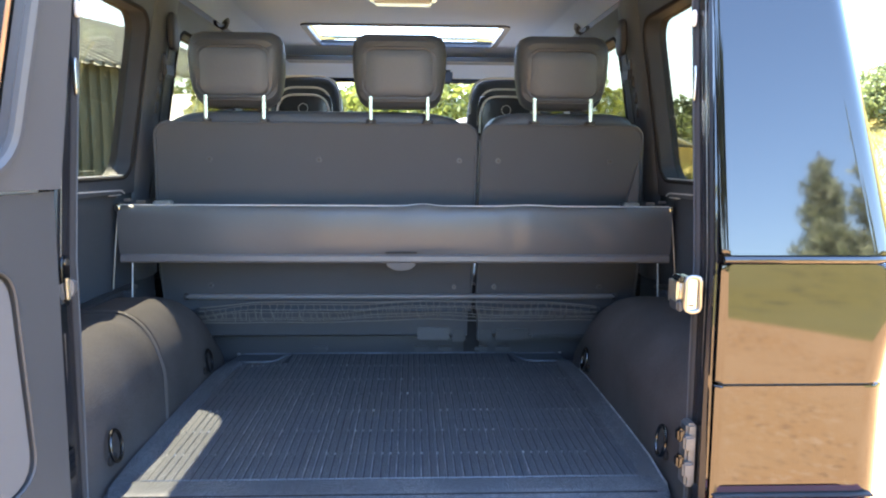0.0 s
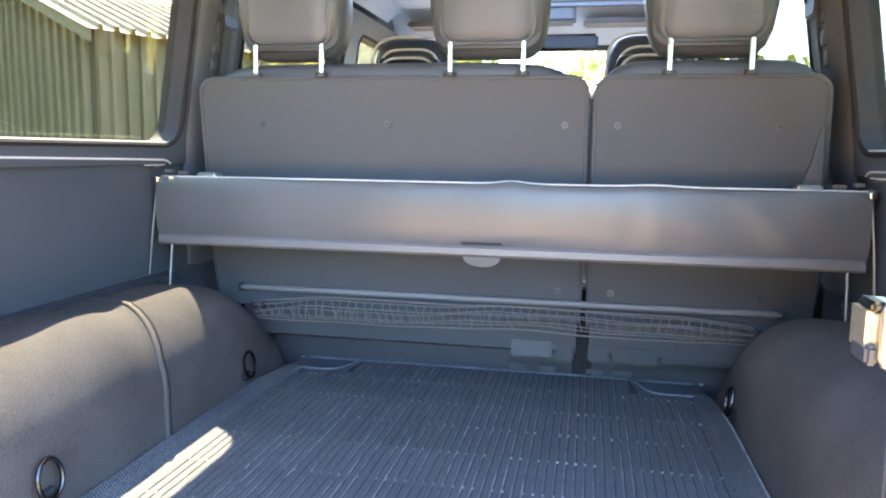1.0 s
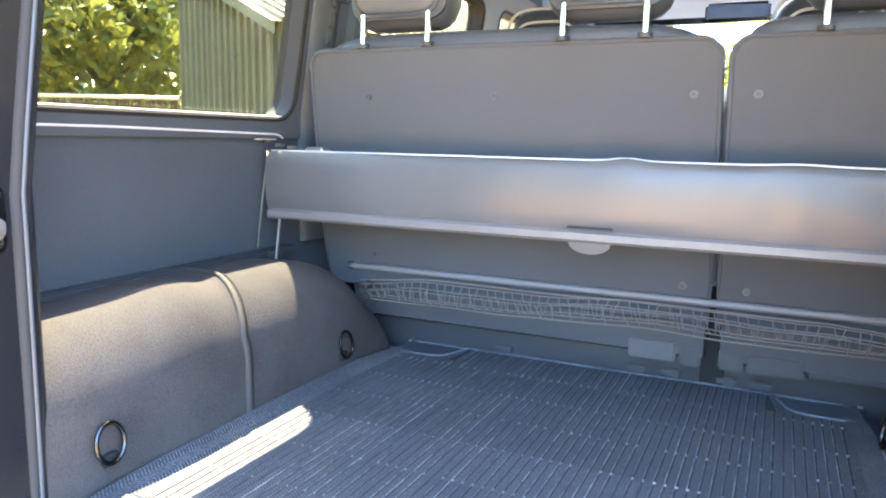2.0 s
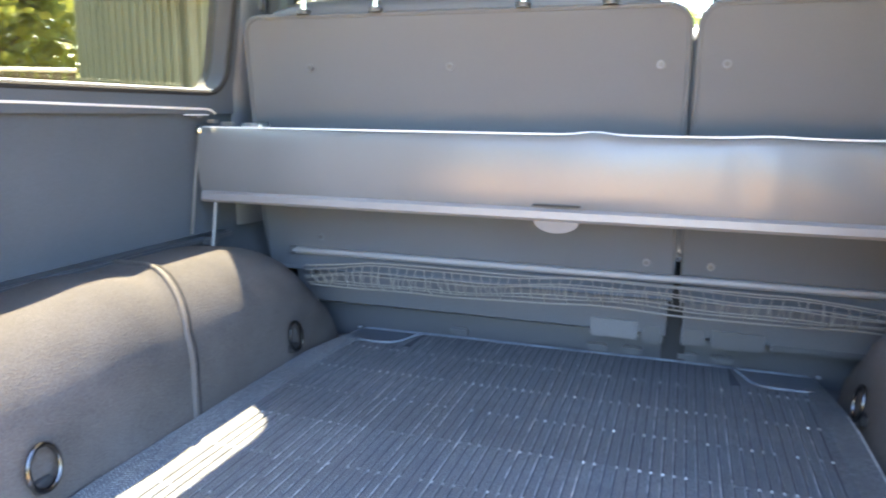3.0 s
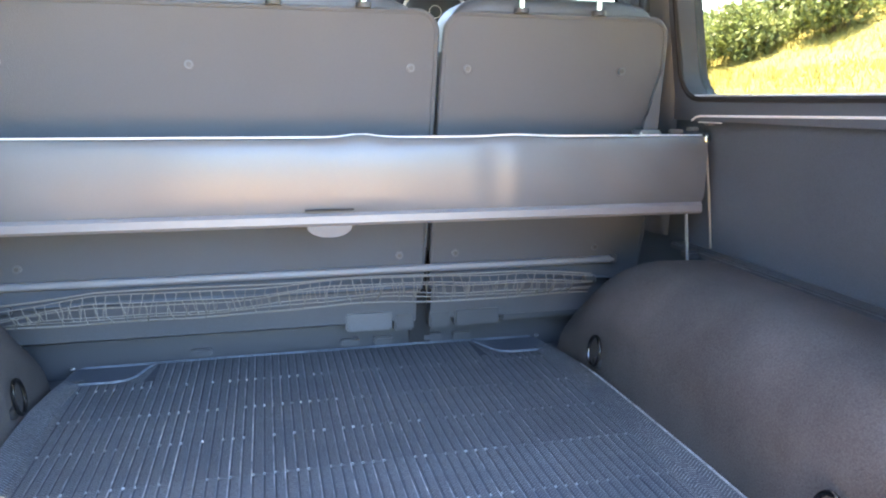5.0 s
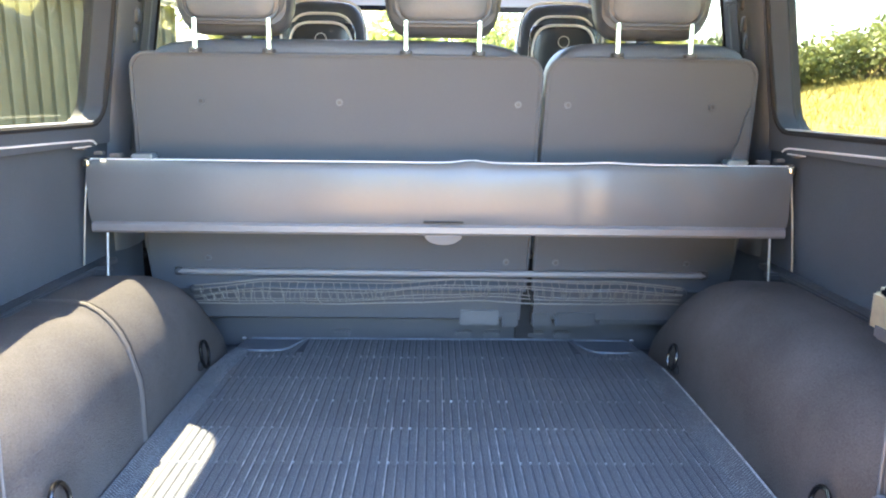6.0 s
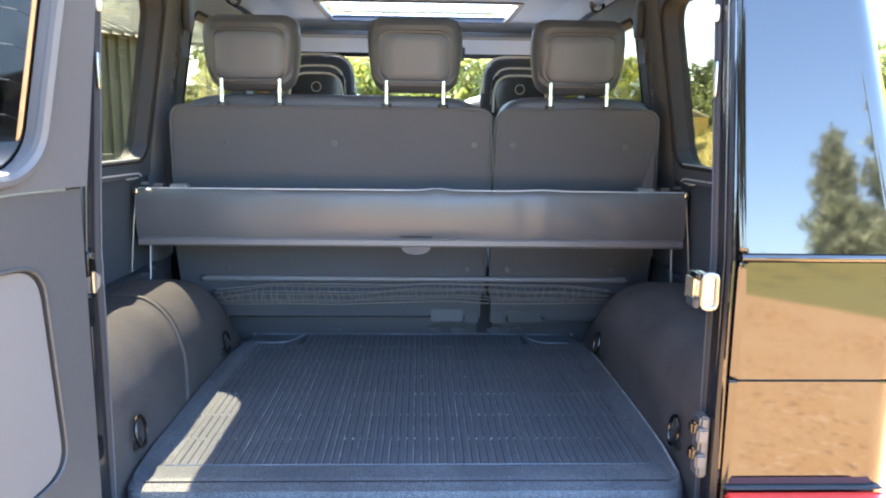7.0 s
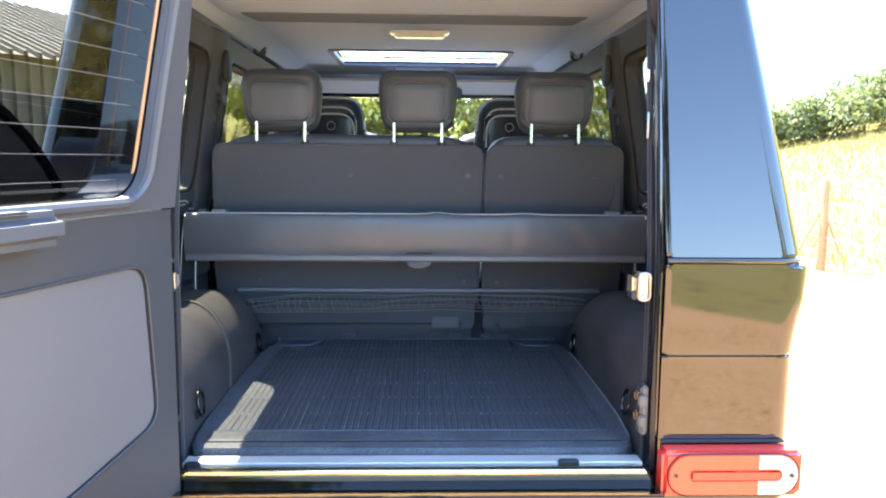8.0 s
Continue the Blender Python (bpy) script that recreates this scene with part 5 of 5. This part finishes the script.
def tree(x, y, h, w, leaf, label, seed, n=4500, size=0.12):
    rs = np.random.RandomState(seed)
    z = ground_z(x, y)
    t = thing("tree", (x, y, z), label, "tree")
    bm = bmesh.new()
    lx, ly = rs.uniform(-0.2, 0.2, 2)
    tube(bm, [(x, y, z - 0.1), (x + lx * 0.4, y + ly * 0.4, z + h * 0.3), (x + lx, y + ly, z + h * 0.75)], [0.045 * h * 0.6, 0.03 * h * 0.6, 0.008 * h], 8)
    blobs = []
    for i in range(9):
        a, q = rs.uniform(0, 6.28), rs.uniform(0.4, 0.9)
        r = w * rs.uniform(0.28, 0.48)
        e = (x + math.cos(a) * w * 0.55 * (1.15 - q * 0.6), y + math.sin(a) * w * 0.55 * (1.15 - q * 0.6), z + h * q)
        tube(bm, [(x + lx * 0.5, y + ly * 0.5, z + h * q * 0.55), e], [0.012 * h, 0.004 * h], 6)
        blobs.append((*e, r))
    part("trunk", bm, BARK, t)
    quads_object("crown", crown_points(rs, blobs, n), size, leaf, rs, t)


def bush(x, y, h, w, leaf, label, seed, n=3000, size=0.07):
    rs = np.random.RandomState(seed)
    z = ground_z(x, y)
    t = thing("bush", (x, y, z), label, "bush")
    bm = bmesh.new()
    blobs = []
    for i in range(8):
        a, d = rs.uniform(0, 6.28), rs.uniform(0, 0.65) * w
        e = (x + math.cos(a) * d, y + math.sin(a) * d, z + h * rs.uniform(0.35, 0.72))
        tube(bm, [(x + math.cos(a) * d * 0.2, y + math.sin(a) * d * 0.2, z - 0.05), e], [0.03, 0.01], 5)
        blobs.append((*e, rs.uniform(0.3, 0.5) * min(w, h) + 0.1))
    part("stems", bm, BARK, t)
    quads_object("foliage", crown_points(rs, blobs, n), size, leaf, rs, t)


def conifer(x, y, h, w, seed):
    """A loose conifer: feathery plumes of needles sweeping up from a thin trunk."""
    rs = np.random.RandomState(seed)
    z = ground_z(x, y)
    t = thing("conifer", (x, y, z), "feathery grey-green conifer beyond the gravel", "tree")
    bm = bmesh.new()
    tube(bm, [(x, y, z - 0.1), (x + 0.1, y, z + h * 0.5), (x, y, z + h * 0.97)], [0.02 * h, 0.013 * h, 0.004 * h], 8)
    pts = []
    for i in range(64):
        q = 0.06 + 0.9 * (i / 64) + rs.uniform(-0.02, 0.02)
        a = i * 2.4 + rs.uniform(-0.5, 0.5)
        reach = w * (1 - q) ** 1.05 * rs.uniform(0.45, 1.25) + 0.10
        rise = reach * rs.uniform(0.6, 1.25) + 0.15
        p0 = np.array((x, y, z + h * q * 0.93))
        p1 = p0 + np.array((math.cos(a) * reach, math.sin(a) * reach, rise))
        if reach > 0.5:
            tube(bm, [tuple(p0), tuple(p1)], [0.02, 0.006], 4)
        k = int(45 + 90 * reach)
        f = rs.uniform(0.15, 1.05, k)
        c = p0 + (p1 - p0) * f[:, None] + rs.normal(size=(k, 3)) * (0.05 + 0.09 * np.sin(np.clip(f, 0, 1) * 2.6))[:, None] * min(1.0, reach + 0.3)
        pts.append(c)
    part("trunk", bm, BARK, t)
    quads_object("crown", np.concatenate(pts), 0.06, NEEDLES, rs, t, aspect=2.6, up=1.6)


# lean-to shed: u runs along the eave, v up the roof
SHED = Matrix.Translation((-4.9, 7.4, 0)) @ Matrix.Rotation(math.atan2(0.922, 0.388), 4, "Z")
shed = thing("farm_shed", (-4.9, 7.4, 0), "grey-green ribbed metal shed with a cream ribbed roof", "shed")


def sp(u, v, z):
    return tuple(SHED @ Vector((u, v, z)))


def ribbed(name, n, pitch, rib, to3d, material, label):
    """A flat sheet with raised ribs; to3d(along, across 0..1, out)."""
    bm = bmesh.new()
    prof = []
    for i in range(n):
        s = i * pitch
        prof += [(s, 0.0), (s + pitch * 0.66, 0.0), (s + pitch * 0.70, rib), (s + pitch * 0.92, rib), (s + pitch * 0.96, 0.0)]
    prof.append((n * pitch, 0.0))
    rows = [[bm.verts.new(to3d(s, q, o)) for q in (0.0, 1.0)] for s, o in prof]
    low = [[bm.verts.new(to3d(s, q, o - 0.006)) for q in (0.0, 1.0)] for s, o in prof]
    for i in range(len(prof) - 1):
        bm.faces.new((rows[i][0], rows[i + 1][0], rows[i + 1][1], rows[i][1]))
        bm.faces.new((low[i][0], low[i][1], low[i + 1][1], low[i + 1][0]))
        for q in (0, 1):
            bm.faces.new((rows[i][q], rows[i + 1][q], low[i + 1][q], low[i][q]))
    bmesh.ops.recalc_face_normals(bm, faces=bm.faces[:])
    return part(name, bm, material, shed, label, sharp=20)


for k in range(4):
    ribbed("wall_sheet", 5, 0.18, 0.05, lambda s, q, o: sp(0.12 + k * 0.91 + s, 0.22 - o - (0.007 if k % 2 else 0), -0.03 + q * 2.53), SHED_WALL, "grey-green ribbed wall sheet")
for k in range(3):
    ribbed("wall_sheet", 5, 0.18, 0.05, lambda s, q, o: sp(0.10 - o - (0.007 if k % 2 else 0), 0.24 + k * 0.90 + s, -0.03 + q * (2.50 + 0.4 * (0.24 + k * 0.90 + s))), SHED_WALL, "grey-green ribbed wall sheet")
for k in range(7):
    ribbed("roof_sheet", 5, 0.19, 0.06, lambda s, q, o: sp(-0.12 + k * 0.95 + s, q * 2.95, 2.45 + q * 1.18 + o + (0.008 if k % 2 else 0)), SHED_ROOF, "cream ribbed roof sheet")
for u, v in ((0.16, 0.30), (3.6, 0.30), (6.3, 0.30), (0.16, 2.85), (3.6, 2.85), (6.3, 2.85)):
    bmp = boxed(u - 0.06, u + 0.06, v - 0.06, v + 0.06, -0.05, 2.42 + 0.4 * v)
    bmesh.ops.transform(bmp, matrix=SHED, verts=bmp.verts[:])
    part("post", bmp, TIMBER if u > 1 else SHED_WALL, shed, "upright shed post")
bmp = boxed(0.09, 0.12, 0.05, 2.95, -0.14, 0.0)
for v in bmp.verts:
    v.co.z += 2.44 + 0.4 * v.co.y
bmesh.ops.transform(bmp, matrix=SHED @ Matrix.Translation((-0.17, 0, 0)), verts=bmp.verts[:])
part("barge_board", bmp, SHED_WALL, shed)

yard = thing("board_fence", (-8.5, 8.2, 0), "dark close-boarded yard fence with a white top rail", "fence")
for i in range(14):
    x, y = -7.75 - i * 0.15, 8.62 - i * 0.085
    part("board", boxed(x - 0.07, x + 0.07, y - 0.012, y + 0.012, -0.03, 1.66, bevel=0.004), BARK, yard)
part("top_rail", tubed([(-7.68, 8.64, 1.69), (-9.8, 7.44, 1.69)], 0.03, 8), WHITEWASH, yard, "white top rail")

hut = thing("garden_hut", (9.0, 24.4, ground_z(9.0, 24.4)), "small pale hut with a white sloping roof", "hut")
part("wall", boxed(8.35, 9.5, 24.0, 25.2, 0.3, 1.74), OCHRE, hut)
bmr = bmesh.new()
loft(bmr, [[(x, y, z) for x, z in ((8.2, 2.26), (9.45, 1.72), (9.45, 1.77), (8.2, 2.31))] for y in (23.8, 25.4)])
part("roof", bmr, WHITEWASH, hut, "white sloping roof")


def fence_post(x, y, h):
    z = ground_z(x, y)
    f = thing("fence_post", (x, y, z), "weathered brown wooden fence post in dry grass", "fence post", "fence posts")
    bm = bmesh.new()
    rings = []
    for q, r in ((-0.2, 0.055), (0.0, 0.056), (0.4, 0.052), (0.8, 0.054), (0.97, 0.050), (1.0, 0.042)):
        rings.append([(x + 0.01 * math.sin(q * 5) + r * (1 + 0.12 * math.sin(3 * a + q)) * math.cos(a), y + r * math.sin(a), z + h * q) for a in [2 * math.pi * i / 10 for i in range(10)]])
    loft(bm, rings)
    part("post", bm, TIMBER, f)
    part("stay", tubed([(x - 0.02, y, z + h * 0.72), (x - 0.28, y + 0.25, z - 0.02)], 0.018, 6), TIMBER, f)
    part("stay", tubed([(x + 0.02, y, z + h * 0.62), (x + 0.16, y - 0.30, z - 0.02)], 0.016, 6), TIMBER, f)


for y, h in ((3.0, 1.1), (5.7, 1.12), (8.3, 1.12), (10.8, 1.15), (13.4, 1.1), (16.0, 1.1)):
    fence_post(4.9, y, h)
for q in (0.4, 0.62, 0.82):
    tagged(part("fence_wire", tubed([(4.9, y, q + 0.02 * math.sin(y)) for y in (3.0, 5.7, 8.3, 10.8, 13.4, 16.0)], 0.003, 5), ALU), "thin galvanised wire strung between wooden posts", "wire")

# bushes on the grassy bank, hedge ahead, trees on the other side
for i, (x, y, h, w) in enumerate(((9.0, 19.5, 1.2, 1.5), (10.5, 18.5, 1.35, 1.6), (12.0, 19.0, 1.4, 1.5), (8.3, 28.5, 3.6, 2.2), (14.2, 17.0, 1.8, 1.7), (12.8, 15.4, 1.3, 1.3), (16.2, 16.0, 1.9, 1.7), (11.2, 28.0, 3.8, 2.4), (11.6, 17.4, 1.35, 1.4), (13.2, 17.6, 1.6, 1.5), (15.3, 14.6, 1.7, 1.4))):
    bush(x, y, h, w, LEAF, "leafy green bush on the grassy bank", 20 + i)
for i, (x, y, h, w) in enumerate(((-3.0, 17.0, 4.4, 2.2), (-0.8, 18.0, 4.0, 2.2), (1.2, 17.2, 4.3, 2.1), (3.2, 18.2, 4.6, 2.2), (5.4, 20.5, 4.0, 2.0), (-5.2, 19.0, 3.6, 2.0))):
    bush(x, y, h, w, LEAF_YELLOW, "sunlit yellow-green hedge bush ahead of the car", 40 + i, n=5000, size=0.10)
for i, (x, y, h, w) in enumerate(((-10.6, 9.0, 5.0, 2.4), (-12.5, 11.5, 6.0, 2.8), (-14.5, 14.0, 6.5, 3.0), (-10.5, 5.5, 4.6, 2.2), (-13.0, 20.0, 7.0, 3.2), (-9.0, 35.0, 6.0, 3.4), (-5.5, 34.0, 5.6, 3.0), (8.5, 31.0, 4.0, 2.4), (12.0, 30.0, 3.6, 2.4))):
    tree(x, y, h, w, LEAF_YELLOW if i in (0, 1, 3) else LEAF if i % 2 else LEAF_DARK, "broad green leafy tree in full summer leaf", 60 + i)
# unseen trees added behind, to block the sky mirrored in the left pillar
for i, (x, y, h, w) in enumerate(((-4.6, -16.5, 8.6, 3.4), (-8.0, -15.0, 9.6, 3.8), (-11.6, -13.0, 9.0, 3.8))):
    tree(x, y, h, w, LEAF_DARK, "tall dark green tree added out of view to darken a reflection", 120 + i, n=6000, size=0.2)
for i, (x, y, h, w) in enumerate(((9.6, -14.0, 6.0, 1.12), (11.1, -14.3, 7.8, 0.85), (13.6, -14.6, 6.6, 1.3), (16.0, -16.0, 6.8, 1.5))):
    conifer(x, y, h, w, 80 + i)
for i, (x, y, h, w) in enumerate(((8.4, -14.4, 3.3, 0.8), (7.6, -14.8, 3.2, 0.6), (-3.0, -19.0, 1.8, 2.0), (-8.0, -16.0, 2.0, 2.2), (0.8, -20.0, 1.5, 1.8))):
    bush(x, y, h, w, LEAF, "low green bush beyond the gravel", 100 + i)

# far woods all round
rs_far = np.random.RandomState(9)
nf = 16000
ang = rs_far.uniform(0, 6.283, nf)
dist = rs_far.uniform(75, 130, nf)
hgt = 5.5 + 2.0 * np.sin(ang * 9) + 1.5 * np.sin(ang * 23 + 1) + 1.0 * np.sin(ang * 61)
cx, cy = dist * np.cos(ang), dist * np.sin(ang)
far = np.stack([cx, cy, terrain(cx, cy) + hgt * rs_far.uniform(0, 1, nf) ** 0.7], -1)
tagged(quads_object("far_woods", far, 1.6, LEAF_DARK, rs_far), "distant belt of dark green woods on the horizon", "woods", kind="stuff")

# white cottage and white railing in the distance
house = thing("white_cottage", (-8.5, 27.0, 0), "white rendered cottage with a pale sheet roof", "house")
part("wall", boxed(-11.5, -5.6, 25.0, 29.0, -0.1, 2.45), WHITEWASH, house)
bmr = bmesh.new()
loft(bmr, [[(x, y, z) for y, z in ((24.7, 2.36), (27.0, 3.46), (29.3, 2.36), (29.3, 2.46), (27.0, 3.56), (24.7, 2.46))] for x in (-11.8, -5.3)])
part("roof", bmr, WHITEWASH, house)
for x in (-10.2, -8.2):
    w = part("window", boxed(x - 0.45, x + 0.45, 24.96, 25.02, 1.0, 2.0, bevel=0.01), WHITEWASH, house)
    part("pane", boxed(x - 0.38, x + 0.38, 24.94, 24.97, 1.07, 1.93), SCREEN, w)
fence = thing("white_railing", (8.0, 26.0, ground_z(8.0, 26.0)), "white painted railing at the edge of the field", "fence")
for i in range(16):
    x = 5.6 + i * 0.32
    z = ground_z(x, 26.0)
    part("picket", boxed(x - 0.05, x + 0.05, 25.98, 26.02, z, z + 1.25, bevel=0.01), WHITEWASH, fence)
for q in (0.4, 1.0):
    part("rail", tubed([(5.5 + i * 0.6, 26.03, ground_z(5.5 + i * 0.6, 26.0) + q) for i in range(9)], 0.04, 6), WHITEWASH, fence)

# dry grass tufts on the bank beside the yard
rs_g = np.random.RandomState(3)
ng = 26000
gx, gy = rs_g.uniform(5.2, 18, ng), rs_g.uniform(4, 22, ng)
gz = terrain(gx, gy)
hh, wd, an = rs_g.uniform(0.05, 0.20, ng), rs_g.uniform(0.008, 0.02, ng), rs_g.uniform(0, 6.28, ng)
lx, ly = rs_g.normal(0, 0.08, ng), rs_g.normal(0, 0.08, ng)
ca, sa = np.cos(an) * wd, np.sin(an) * wd
gv = np.stack([np.stack([gx - ca, gy - sa, gz - 0.02], -1), np.stack([gx + ca, gy + sa, gz - 0.02], -1), np.stack([gx + lx, gy + ly, gz + hh], -1)], 1).reshape(-1, 3)
gm = bpy.data.meshes.new("dry_grass")
gm.from_pydata(gv.tolist(), [], np.arange(3 * ng).reshape(-1, 3).tolist())
gm.materials.append(GRASS)
tagged(new("dry_grass", gm), "short dry yellow-green grass on the bank", "grass", kind="stuff")
